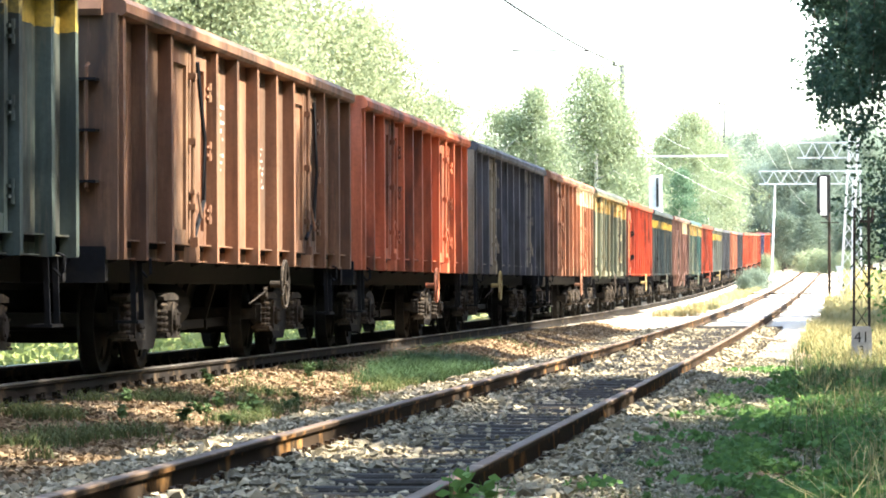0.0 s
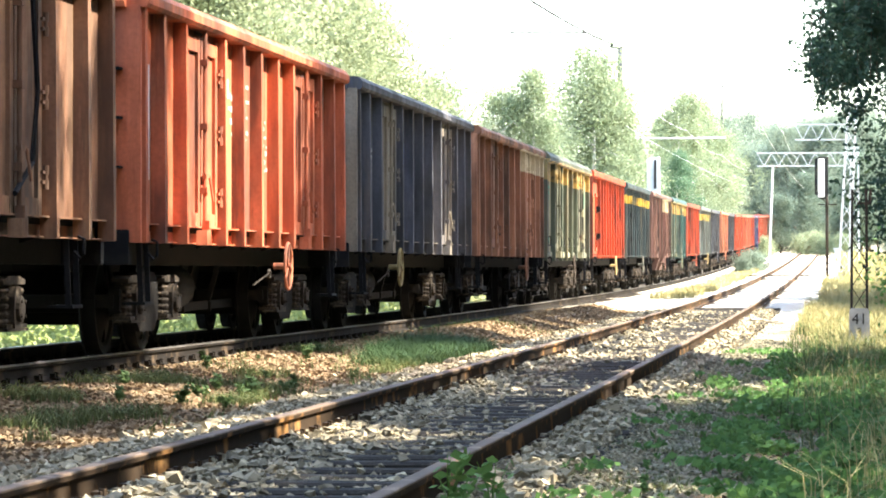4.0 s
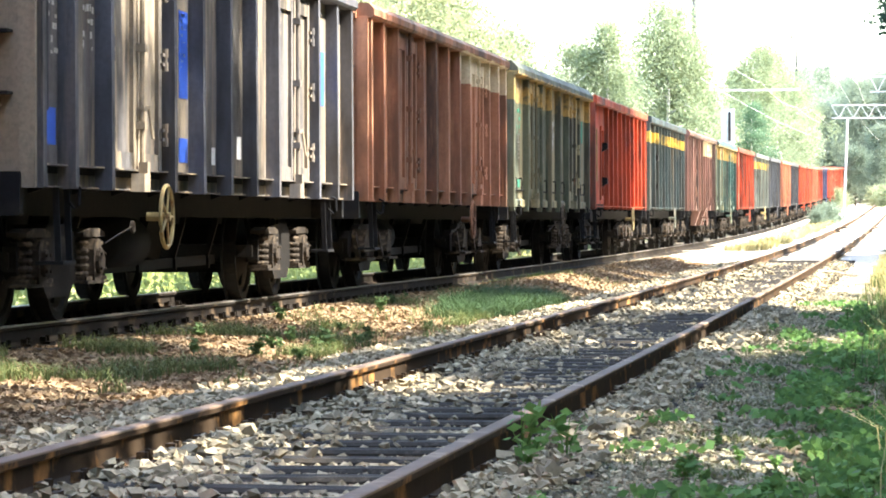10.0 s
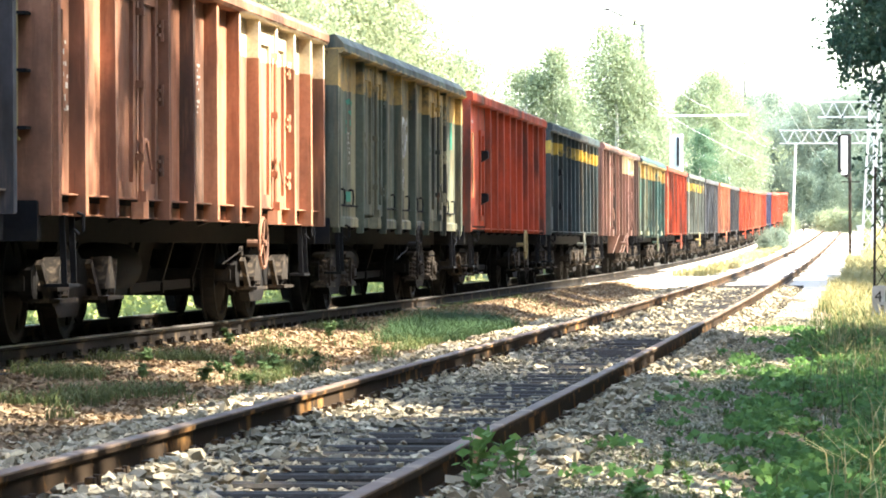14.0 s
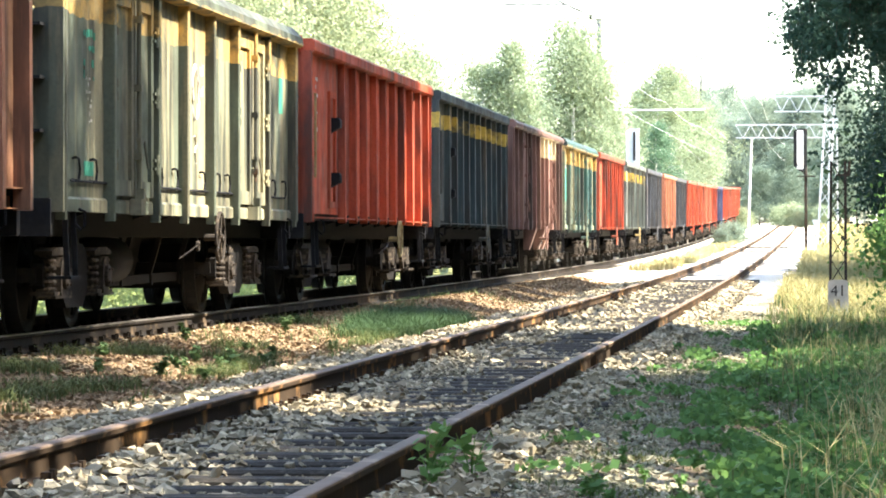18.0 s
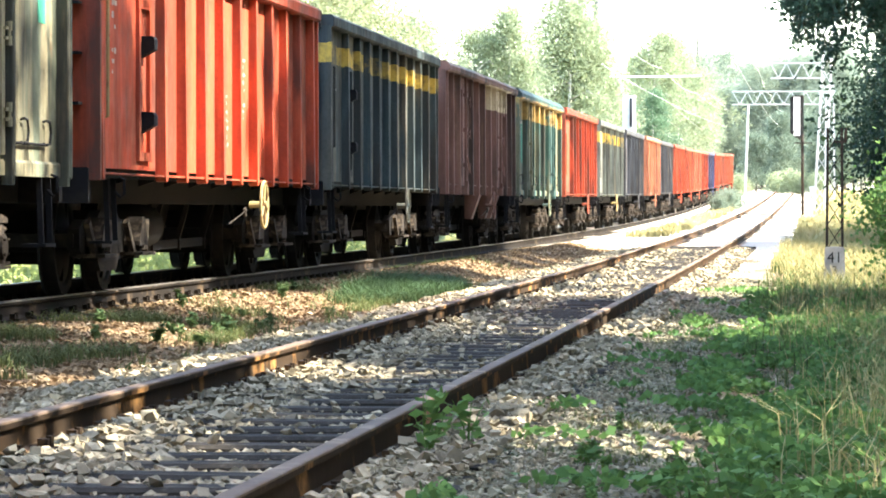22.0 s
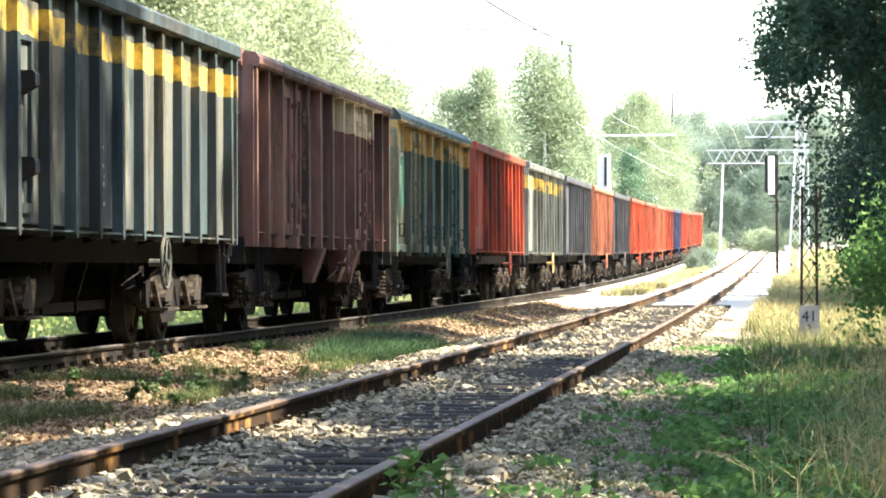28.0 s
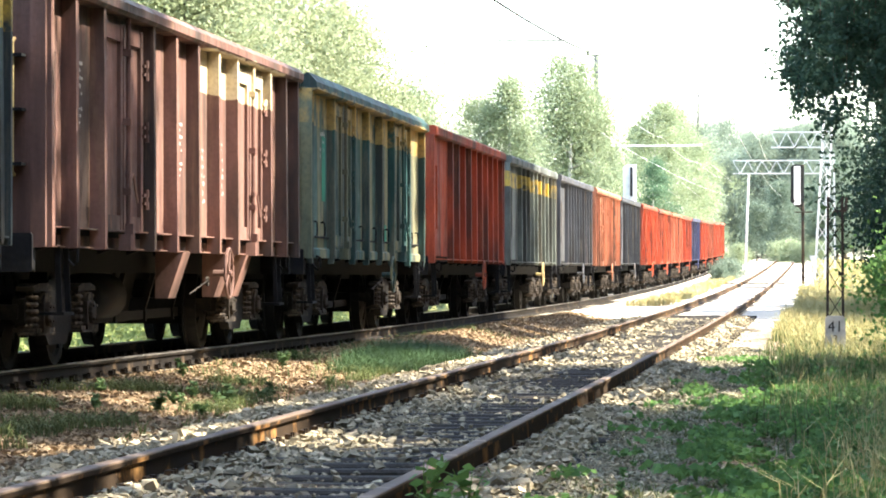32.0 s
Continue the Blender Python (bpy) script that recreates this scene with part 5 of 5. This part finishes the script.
def grow_grass():
    rng = np.random.default_rng(6)
    x, y = tufted(52000, -0.85, 2.4, 12.5, 50, rng, 0.10, 2.0)
    wob = np.array([noise.noise(Vector((1.7, b * 0.45, 2))) + 0.6 * noise.noise(Vector((a * 3, b * 1.6, 8))) for a, b in zip(x, y)])
    k = (x < 0.05 * y + 0.2) & (x > -0.28 + 0.45 * wob + 0.3 * rng.random(len(x))) & (rng.random(len(x)) < np.clip((y - 12) / 22, 0.25, 1))
    blades("verge_grass", "rough green grass on the shaded verge", GRASS_GREEN, x[k], y[k], 0.17, 0.004, rng, 0.9)
    x, y = tufted(3000, -0.3, 2.0, 26, 50, rng, 0.05)
    k = x < 0.05 * y + 0.2
    blades("dry_stalks", "dry straw-coloured stalks in the verge", GRASS_DRY, x[k], y[k], 0.30, 0.003, rng, 0.4)
    x, y = tufted(26000, -0.2, 2.4, 13, 46, rng, 0.0, 2.0)
    k = (x < 0.05 * y + 0.2) & (rng.random(len(x)) < np.clip((x - 0.035 * y + 0.75) / 0.7, 0.06, 1))
    blades("seed_stalks", "thin brown seed stalks among the weeds", GRASS_DRY, x[k], y[k], 0.36, 0.0032, rng, 0.7)
    # short olive growth creeping over the stones
    x, y = tufted(14000, -1.35, 0.1, 12.5, 36, rng, 0.08, 1.7)
    blades("creeping_grass", "short olive grass creeping over the stones", GRASS_OLIVE, x, y, 0.055, 0.004, rng, 1.2)
    x, y = tufted(32000, -0.65, 4.0, 38, 92, rng, -0.2)
    k = (rng.random(len(x)) < np.clip((y - 36) / 24, 0.03, 1)) & (x > -0.5 + 0.5 * np.array([noise.noise(Vector((2.0, b * 0.3, 4))) + noise.noise(Vector((a * 2, b, 1))) for a, b in zip(x, y)]) + 0.02 * np.maximum(0, 62 - y))
    x, y = x[k], y[k]
    blades("tall_dry_grass", "tall sunlit straw-yellow grass beside the siding", GRASS_DRY, x, y, 0.34, 0.007, rng, 0.4)
    x, y = tufted(34000, -0.6, 4.0, 22, 72, rng, -0.1)
    k = (rng.random(len(x)) < np.clip((y - 21) / 24, 0.04, 1)) & (x > -0.4 + 0.5 * np.array([noise.noise(Vector((2.0, b * 0.3, 4))) + noise.noise(Vector((a * 2, b, 1))) for a, b in zip(x, y)]))
    x, y = x[k], y[k]
    blades("tall_green_grass", "green grass in the sunlit verge", GRASS_GREEN, x, y, 0.27, 0.006, rng, 0.6)
    n = 10000
    a, r = rng.uniform(0, math.tau, n), np.sqrt(rng.random(n))
    x, y = -4.62 + 0.48 * r * np.cos(a) + 0.09 * rng.normal(size=n), 42.2 + 4.2 * r * np.sin(a) + 0.5 * rng.normal(size=n)
    blades("grass_tuft", "dense green grass tuft between the tracks", GRASS_DEEP, x, y, 0.21, 0.0045, rng, 0.9)
    x, y = tufted(5200, -6.1, -3.9, 22, 60, rng, 0.18, 0.9)
    blades("sparse_grass", "sparse green grass on the soil between the tracks", GRASS_GREEN, x, y, 0.12, 0.005, rng, 0.8)
    x, y = tufted(9000, -5.4, -4.0, 108, 210, rng, 0.0, 0.5)
    blades("dry_strip_grass", "dry yellow-green grass strip between the tracks", GRASS_DRY, x, y, 0.30, 0.014, rng, 0.5)
    x, y = tufted(26000, -15.5, -9.9, 30, 90, rng, -0.25, 0.8)
    c = np.stack([x, y, ground_heights(x, y) + 0.75 * rng.random(len(x)) ** 1.3], axis=1)
    v, f = leaf_quads(c, 0.075, rng, 0.2, 1.6)
    thing("undergrowth", quick_mesh("undergrowth", v, f, n), MEADOW, "bright yellow-green undergrowth beyond the train", "undergrowth", kind="stuff")
    x, y = tufted(26000, -0.35, 7.0, 88, 150, rng, -0.3, 0.6)
    blades("far_dry_grass", "sunlit straw-yellow grass further along the verge", GRASS_DRY, x, y, 0.45, 0.016, rng, 0.4)
    # low broad leaves spread over the verge
    n = 140000
    x, y = rng.uniform(-1.3, 1.6, n), 11.5 + 32 * rng.random(n) ** 1.2
    patch = np.array([noise.noise(Vector((a * 2.6, b * 1.3, 4))) for a, b in zip(x, y)])
    k = (x < 0.04 * y + 0.2) & (patch > 0.26 - 0.34 * np.clip((x + 0.85) / 1.0, 0, 1)) & (rng.random(n) < np.clip((x + 1.1) / 1.2, 0.16, 0.75) * np.clip((0.022 * y + 0.2 - x) / 0.35, 0.12, 1))
    x, y = x[k], y[k]
    c = np.stack([x, y, ground_heights(x, y) + np.where(x < -0.45, 0.05, 0.02) + (0.085 + 0.09 * np.clip(patch[k] * 2, 0, 1)) * rng.random(len(x)) ** 1.3 * np.clip((x + 1.2) / 1.5, 0.25, 1)], axis=1)
    v, f = leaf_quads(c, 0.040, rng, 0.6, 1.4)
    thing("ground_weeds", quick_mesh("ground_weeds", v, f, n), LEAF_WEED, "low broad-leaved green weeds covering the verge", "weed", kind="stuff")
    x, y = tufted(14000, 0.2, 12.0, 150, 300, rng, -0.3, 0.4)
    blades("distant_grass", "distant pale dry grass on the rise beside the line", GRASS_DRY, x, y, 0.6, 0.05, rng, 0.4)
    # low green patches on the soil between the tracks
    n = 30000
    x, y = rng.uniform(-6.1, -4.3, n), rng.uniform(21, 46, n)
    patch = np.array([noise.noise(Vector((a * 1.5, b * 0.7, 6))) for a, b in zip(x, y)])
    k = patch > 0.14 + 0.012 * (y - 26)
    x, y = x[k], y[k]
    blades("soil_grass", "low olive grass in patches between the tracks", GRASS_OLIVE, x, y, 0.13, 0.005, rng, 0.9)
    # dry leaves on the ground
    n = 34000
    x, y = rng.uniform(-6.3, -3.9, n), 17 + 65 * rng.random(n) ** 1.3
    c = np.stack([x, y, ground_heights(x, y) + 0.012], axis=1)
    v, f = leaf_quads(c, 0.034, rng, 0.75)
    thing("leaf_litter", quick_mesh("leaf_litter", v, f, n), LITTER, "dry brown fallen leaves on the soil", "leaf litter", kind="stuff")


LITTER = varied("dry_fallen_leaves", (0.24, 0.16, 0.09), (0.15, 0.10, 0.06), 9.0, (0.34, 0.26, 0.16), rough=0.9, bump=0, islands=0.4)


def weed_meshes(seed, height, n, leaf):
    """A leafy weed: a few stems with pairs of pointed leaves."""
    rng = np.random.default_rng(seed)
    m, pts = Mesh(), []
    for k in range(4):
        a = rng.uniform(0, math.tau)
        h = height * rng.uniform(0.6, 1.0)
        tip = Vector((math.cos(a) * h * 0.35, math.sin(a) * h * 0.35, h))
        mid = Vector((tip.x * 0.3, tip.y * 0.3, h * 0.55))
        m.tube([(0, 0, -0.02), mid, tip], [0.006, 0.005, 0.002], 5)
        for i in range(n // 4):
            f = rng.uniform(0.25, 1.0)
            p = mid.lerp(tip, (f - 0.5) * 2) if f > 0.5 else Vector((0, 0, 0)).lerp(mid, f * 2)
            b = rng.uniform(0, math.tau)
            r = leaf * rng.uniform(0.3, 1.1)
            pts.append((p.x + math.cos(b) * r, p.y + math.sin(b) * r, p.z))
    v, f = leaf_quads(np.array(pts), leaf, rng, 0.65, 1.7)
    return m.data("stem"), quick_mesh("leaf", v, f, 1)


def grow_weeds():
    kinds = [weed_meshes(51, 0.24, 36, 0.05), weed_meshes(52, 0.16, 40, 0.04), weed_meshes(53, 0.40, 30, 0.065)]
    r = random.Random(4)

    def weed(name, k, x, y, s, label, group, leaf=LEAF_WEED):
        ob = tagged(new(name), label, "weed", group)
        ob.matrix_basis = on_ground(x, y, r.uniform(0, 360), s, 0.0)
        part("stem", kinds[k][0], leaf, ob)
        tagged(part("leaves", kinds[k][1], leaf, ob), kind="stuff")

    weed("sapling", 2, -1.53, 14.6, 0.78, "fresh green sapling beside the rail", "weeds", LEAF_FRESH)
    weed("sapling", 2, -1.38, 14.9, 0.66, "fresh green sapling beside the rail", "weeds", LEAF_FRESH)
    weed("sapling", 2, -1.47, 14.2, 0.62, "fresh green sapling beside the rail", "weeds", LEAF_FRESH)
    for i in range(95):
        y = 12.8 + 19 * r.random() ** 1.3
        x = r.uniform(-1.0, 0.05 + 0.02 * y)
        weed("weed", r.choice((0, 1, 1)), x, y, r.uniform(0.3, 0.5) + 0.35 * max(0.0, min(1.0, x + 0.7)), "low broad-leaved green weed in the verge", "weeds")
    for i in range(26):
        y = r.uniform(23, 44)
        weed("weed", r.choice((0, 1)), r.uniform(-6.0, -4.4), y, r.uniform(0.4, 0.9), "low green weed on dry soil between the tracks", "weeds", LEAF_DULL)
    for x, y, s in ((-4.35, 198, 0.50), (-4.5, 202, 0.5), (-4.1, 205, 0.42), (-4.7, 194, 0.4)):
        tree("shrub", BUSH[0], BARK, LEAF_MID, "small green shrub between the tracks", on_ground(x, y, r.uniform(0, 360), s), "shrubs between the tracks")
    for i in range(16):
        y = 292 + 2.2 * i
        tree("shrub", BUSH[i % 2], BARK, LEAF_PALE, "sunlit pale yellow-green shrub ahead of the tracks", on_ground(-7.5 + r.uniform(0, 9), y, r.uniform(0, 360), r.uniform(0.5, 0.75)), "shrubs ahead")
    for x, y, s in ((1.72, 42, 0.95), (2.15, 43.5, 1.05), (1.85, 40.5, 0.85)):
        tree("shrub", SMALL, BARK, LEAF_FRESH, "leafy bright green shrub in the verge", on_ground(x, y, r.uniform(0, 360), s), "shrubs in the verge")
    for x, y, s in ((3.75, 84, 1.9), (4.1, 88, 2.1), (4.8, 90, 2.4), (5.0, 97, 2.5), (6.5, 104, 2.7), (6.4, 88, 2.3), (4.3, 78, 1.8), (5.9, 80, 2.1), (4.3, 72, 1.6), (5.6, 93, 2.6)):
        tree("hazel_bush", DENSE, BARK, LEAF_DEEP, "tall hazel bush with deep shade put into its leaf colour", on_ground(x, y, r.uniform(0, 360), s), "bushes in the shade")


def overhanging_tree():
    """Tree at the verge with leafy twigs hanging into the open."""
    rng = np.random.default_rng(77)
    ob = tagged(new("overhanging_tree"), "dark green tree with leafy twigs hanging over the verge", "tree")
    ob.matrix_basis = on_ground(3.2, 38.0)
    m = Mesh()
    m.tube([(0, 0, 0), (-0.05, 0, 1.5), (0.05, 0.1, 4.0), (0, 0, 7.0)], [0.17, 0.14, 0.12, 0.06], 8)
    pts = []
    for k in range(120):
        y = rng.uniform(-3, 3)
        x = -3.5 + 3.4 * rng.random() ** 0.75
        top = 4.4 + rng.uniform(-0.2, 0.6)
        low = 2.8 + 0.4 * rng.random() if x < -2.3 else (2.2 + 0.6 * rng.random() if x < -2.0 else 1.5 + 0.8 * rng.random())
        m.tube([(0, 0, 3.2 + rng.uniform(0, 2)), (x * 0.6, y * 0.6, top + 0.4), (x, y, top - 0.4), (x - 0.03, y, low)], [0.03, 0.02, 0.01, 0.003], 5)
        for j in range(9):
            f = rng.random()
            c = np.array([x - 0.03 * f, y, low + (top - low) * f])
            e = np.clip(rng.normal(size=(95, 3)), -1.5, 1.5) * (0.10 if x < -2.1 else 0.2)
            pts.append(c + e + rng.uniform(-0.09, 0.09, 3))
    v, f = leaf_quads(np.concatenate(pts), 0.042, rng, 0.2, 1.5)
    part("trunk", m.data("trunk", True), BARK, ob)
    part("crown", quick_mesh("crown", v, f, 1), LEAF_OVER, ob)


# ---------- masts, signals, wires ----------
def lattice(m, x, y, z0, z1, half, top, leg, n, lean=0.0):
    """Four angle-iron legs with zigzag bracing."""
    def at(f, sx, sy):
        h = half + (top - half) * f
        return (x + sx * h + lean * f, y + sy * h, z0 + (z1 - z0) * f)
    for sx in (-1, 1):
        for sy in (-1, 1):
            m.beam(at(0, sx, sy), at(1, sx, sy), leg)
    for i in range(n):
        a, b = i / n, (i + 1) / n
        for sy in (-1, 1):
            m.beam(at(a, -1, sy), at(b, 1, sy), leg * 0.6, leg * 0.3)
            m.beam(at(a, 1, sy), at(b, -1, sy), leg * 0.6, leg * 0.3)
        for sx in (-1, 1):
            m.beam(at(a, sx, -1 if i % 2 else 1), at(b, sx, 1 if i % 2 else -1), leg * 0.6, leg * 0.3)


def lattice_beam(m, x0, x1, y, z0, z1, n, bar):
    for z in (z0, z1):
        for s in (-0.25, 0.25):
            m.beam((x0, y + s, z), (x1, y + s, z), bar)
    for i in range(n):
        a, b = x0 + (x1 - x0) * i / n, x0 + (x1 - x0) * (i + 1) / n
        for s in (-0.25, 0.25):
            m.beam((a, y + s, z0 if i % 2 else z1), (b, y + s, z1 if i % 2 else z0), bar * 0.7)


def text_part(body, size, at, parent, material):
    cu = bpy.data.curves.new("number", "FONT")
    cu.body, cu.size, cu.extrude, cu.align_x = body, size, 0.002, "CENTER"
    cu.materials.append(material)
    ob = new("number", cu)
    ob.parent = parent
    ob.matrix_basis = at
    return ob


def kilometre_mast():
    ob = tagged(new("kilometre_mast"), "brown lattice mast on a whitish concrete foot numbered 41 3", "mast")
    x, y = 0.35, 50.0
    g = ground_z(x, y)
    m = Mesh()
    m.prism([(-0.145, g - 0.1), (0.145, g - 0.1), (0.135, 0.31), (0.11, 0.345), (-0.11, 0.345), (-0.135, 0.31)], -0.13, 0.13)
    m.v = [(a + x, b + y, c) for a, b, c in m.v]
    foot = part("concrete_foot", m.data("concrete_foot"), CONCRETE, ob, "whitewashed concrete foot")
    text_part("41", 0.21, pose(x + 0.0, y - 0.133, 0.13, 90, 0, 0), foot, SIGNAL_BLACK)
    text_part("3", 0.15, pose(x + 0.0, y - 0.133, -0.02, 90, 0, 0), foot, SIGNAL_BLACK)
    m = Mesh()
    lattice(m, x, y, 0.3, 1.95, 0.105, 0.095, 0.035, 5)
    part("lattice_post", m.data("lattice_post"), DARK_MAST, ob)
    m = Mesh()
    m.box(x - 0.02, x + 0.16, y - 0.1, y + 0.1, 1.75, 1.78)
    m.tube([(x + 0.14, y, 1.76), (x + 0.15, y, 1.95)], 0.02, 8)
    part("bracket", m.data("bracket"), DARK_MAST, ob)


def build_masts():
    ob = tagged(new("lattice_mast"), "silver-white steel lattice mast with a short lattice arm", "mast")
    g = ground_z(0.5, 170)
    m = Mesh()
    m.box(0.1, 0.9, 169.6, 170.4, g - 0.2, g + 0.3, 0.04)
    part("concrete_foot", m.data("concrete_foot"), CONCRETE, ob)
    m = Mesh()
    lattice(m, 0.47, 170, g + 0.2, g + 9.6, 0.23, 0.19, 0.10, 14, 0.5)
    part("lattice_post", m.data("lattice_post"), WHITE_PAINT, ob)
    m = Mesh()
    lattice_beam(m, -1.75, 0.75, 170, 6.9, 7.6, 7, 0.05)
    part("lattice_arm", m.data("lattice_arm"), GREY_PAINT, ob)

    ob = tagged(new("gantry"), "silver-white lattice gantry across the siding", "gantry")
    y, g = 228, ground_z(-3.85, 228)
    m = Mesh()
    lattice_beam(m, -4.7, 1.6, y, 7.35, 8.15, 14, 0.06)
    part("lattice_beam", m.data("lattice_beam"), GREY_PAINT, ob)
    m = Mesh()
    m.tube([(-3.95, y, g), (-3.72, y, 7.35)], [0.08, 0.06], 8)
    part("post", m.data("post"), GREY_PAINT, ob)
    m = Mesh()
    lattice(m, 1.3, y, g, 8.6, 0.3, 0.22, 0.08, 10)
    part("lattice_post", m.data("lattice_post"), GREY_PAINT, ob)

    for x, y, top, label in ((-11.55, 200, 13.0, "tall grey catenary mast rising above the birches"), (-9.9, 330, 17.4, "distant pale catenary mast"), (-8.5, 404, 16.8, "distant slim catenary mast")):
        ob = tagged(new("catenary_mast"), label, "mast", "catenary masts")
        g = ground_z(x, y)
        m = Mesh()
        m.tube([(x - 0.15, y, g), (x, y, top - 1.6), (x + 0.02, y, top)], [0.2, 0.16, 0.14] if y < 300 else [0.12, 0.1, 0.08], 10)
        part("pole", m.data("pole", True), MAST_GREY, ob)
        m = Mesh()
        m.box(x - 0.55, x + 0.35, y - 0.06, y + 0.06, top, top + 0.08)
        m.lathe([(0.0, 0.0), (0.12, 0.02), (0.05, 0.08), (0.12, 0.12), (0.05, 0.18), (0.1, 0.22), (0.0, 0.26)], 10, "z", (x - 0.45, y, top + 0.08))
        part("insulator_arm", m.data("insulator_arm"), DARK_MAST, ob)

    for x, y, z0, z1, label in ((-0.57, 180, 4.35, 6.42, "black and white colour-light signal on a slim post"), (-9.0, 185, 4.7, 6.6, "white colour-light signal head beyond the train")):
        ob = tagged(new("railway_signal"), label, "railway signal", "signals")
        g = ground_z(x, y)
        m = Mesh()
        m.tube([(x + 0.28, y + 0.15, g - 0.1), (x + 0.25, y + 0.15, z1)], 0.075, 10)
        part("post", m.data("post", True), DARK_MAST if x > -2 else GREY_PAINT, ob)
        m = Mesh()
        m.prism([(x - 0.33, z0 + 0.25), (x - 0.05, z0), (x + 0.2, z0), (x + 0.33, z0 + 0.25), (x + 0.33, z1 - 0.12), (x + 0.15, z1), (x - 0.15, z1), (x - 0.33, z1 - 0.12)], y - 0.04, y + 0.04)
        head = part("signal_head", m.data("signal_head"), SIGNAL_BLACK if x > -2 else WHITE_PAINT, ob)
        m = Mesh()
        if x > -2:
            m.box(x - 0.17, x + 0.15, y - 0.16, y - 0.04, z0 + 0.1, z1 - 0.08, 0.02)
            part("signal_case", m.data("signal_case"), WHITE_PAINT, head)
        else:
            m.box(x + 0.03, x + 0.15, y - 0.12, y - 0.04, z0 + 0.3, z1 - 0.15, 0.02)
            part("signal_slot", m.data("signal_slot"), SIGNAL_BLACK, head)
        m = Mesh()
        m.beam((x + 0.26, y, z0 - 0.2), (x - 0.05, y, z0 + 0.1), 0.05)
        m.box(x - 0.15, x + 0.75, y - 0.05, y + 0.3, z0 - 0.28, z0 - 0.23)
        part("platform", m.data("platform"), DARK_MAST, ob)
    ob = tagged(new("trackside_sign"), "small white trackside sign on a thin post", "sign")
    g = ground_z(0.18, 168)
    m = Mesh()
    m.tube([(0.18, 168, g), (0.18, 168, 1.9)], 0.025, 8)
    part("post", m.data("post"), GREY_PAINT, ob)
    m = Mesh()
    m.prism([(0.0, 1.9), (0.36, 1.9), (0.30, 1.45), (0.18, 1.35)], 167.93, 167.97)
    part("sign_plate", m.data("sign_plate"), WHITE_PAINT, ob)

    # overhead wires
    def wire(name, p, q, sag, r, label, mat_=WIRE):
        m = Mesh()
        p, q = Vector(p), Vector(q)
        pts = [p.lerp(q, i / 12) - Vector((0, 0, sag * 4 * (i / 12) * (1 - i / 12))) for i in range(13)]
        m.tube(pts, r, 5)
        thing(name, m.data(name), mat_, label, "wire", "overhead wires")

    for x, z in ((-7.2, 7.1), (-2.45, 7.0)):
        for a, b in ((128, 182), (182, 240), (240, 330)):
            dz = train_z
            wire("catenary_wire", (x, a, z + dz(a)), (x, b, z + dz(b)), 0.3, 0.011, "catenary wire over the railway line", GREY_PAINT)
            wire("contact_wire", (x, a, z - 1.5 + dz(a)), (x, b, z - 1.5 + dz(b)), 0.05, 0.009, "contact wire over the railway line", GREY_PAINT)
    wire("feeder_wire", (-11.9, 200, 13.2), (-9.7, 70, 8.9), 0.4, 0.045, "dark feeder wire running to the mast", SIGNAL_BLACK)
    wire("span_wire", (-13.2, 150, 10.63), (-10.05, 150, 10.6), 0.0, 0.035, "thin span wire against the sky", SIGNAL_BLACK)
    wire("span_wire", (-11.2, 200, 8.1), (-5.8, 200, 8.1), 0.03, 0.05, "pale span wire across the tracks", GREY_PAINT)


def bleached_branch():
    m = Mesh()
    g = near_z(67) - 0.2
    m.tube([(-1.62, 66.8, g + 0.10), (-1.35, 67.0, g + 0.08), (-1.0, 67.0, g + 0.02), (-0.62, 66.6, g + 0.0)], [0.035, 0.03, 0.024, 0.01], 7)
    m.tube([(-1.2, 67.0, g + 0.06), (-0.95, 66.7, g + 0.04)], [0.016, 0.006], 5)
    thing("fallen_branch", m.data("fallen_branch", True), DRY_WOOD, "bleached dry branch lying beside the siding rail", "branch")


DRY_WOOD = varied("bleached_dry_wood", (0.55, 0.50, 0.42), (0.42, 0.37, 0.30), 3.0, rough=0.9, bump=0.4)
bleached_branch()
kilometre_mast()
build_masts()
overhanging_tree()
grow_weeds()
grow_grass()
lay_ballast()


# ---------- what moves ----------
def motions():
    for middle, wagon, sets in train:
        rows = []
        for i in range(17):
            t = 2.0 * i
            y = middle + travelled(t)
            dx = (train_x(y + 4.5) - train_x(y - 4.5)) / 9.0
            dz = (train_z(y + 4.5) - train_z(y - 4.5)) / 9.0
            rows.append((t, pose(train_x(y), y, train_z(y), math.degrees(math.atan(dz)), 0, -math.degrees(math.atan(dx)))))
        walk(wagon, rows)
        if middle > 150:
            continue
        for s in sets:
            at = s.matrix_basis.translation.copy()
            walk(s, [(0.2 * i, pose(at.x, at.y, at.z, math.degrees(-travelled(0.2 * i) / 0.46))) for i in range(161)])


motions()
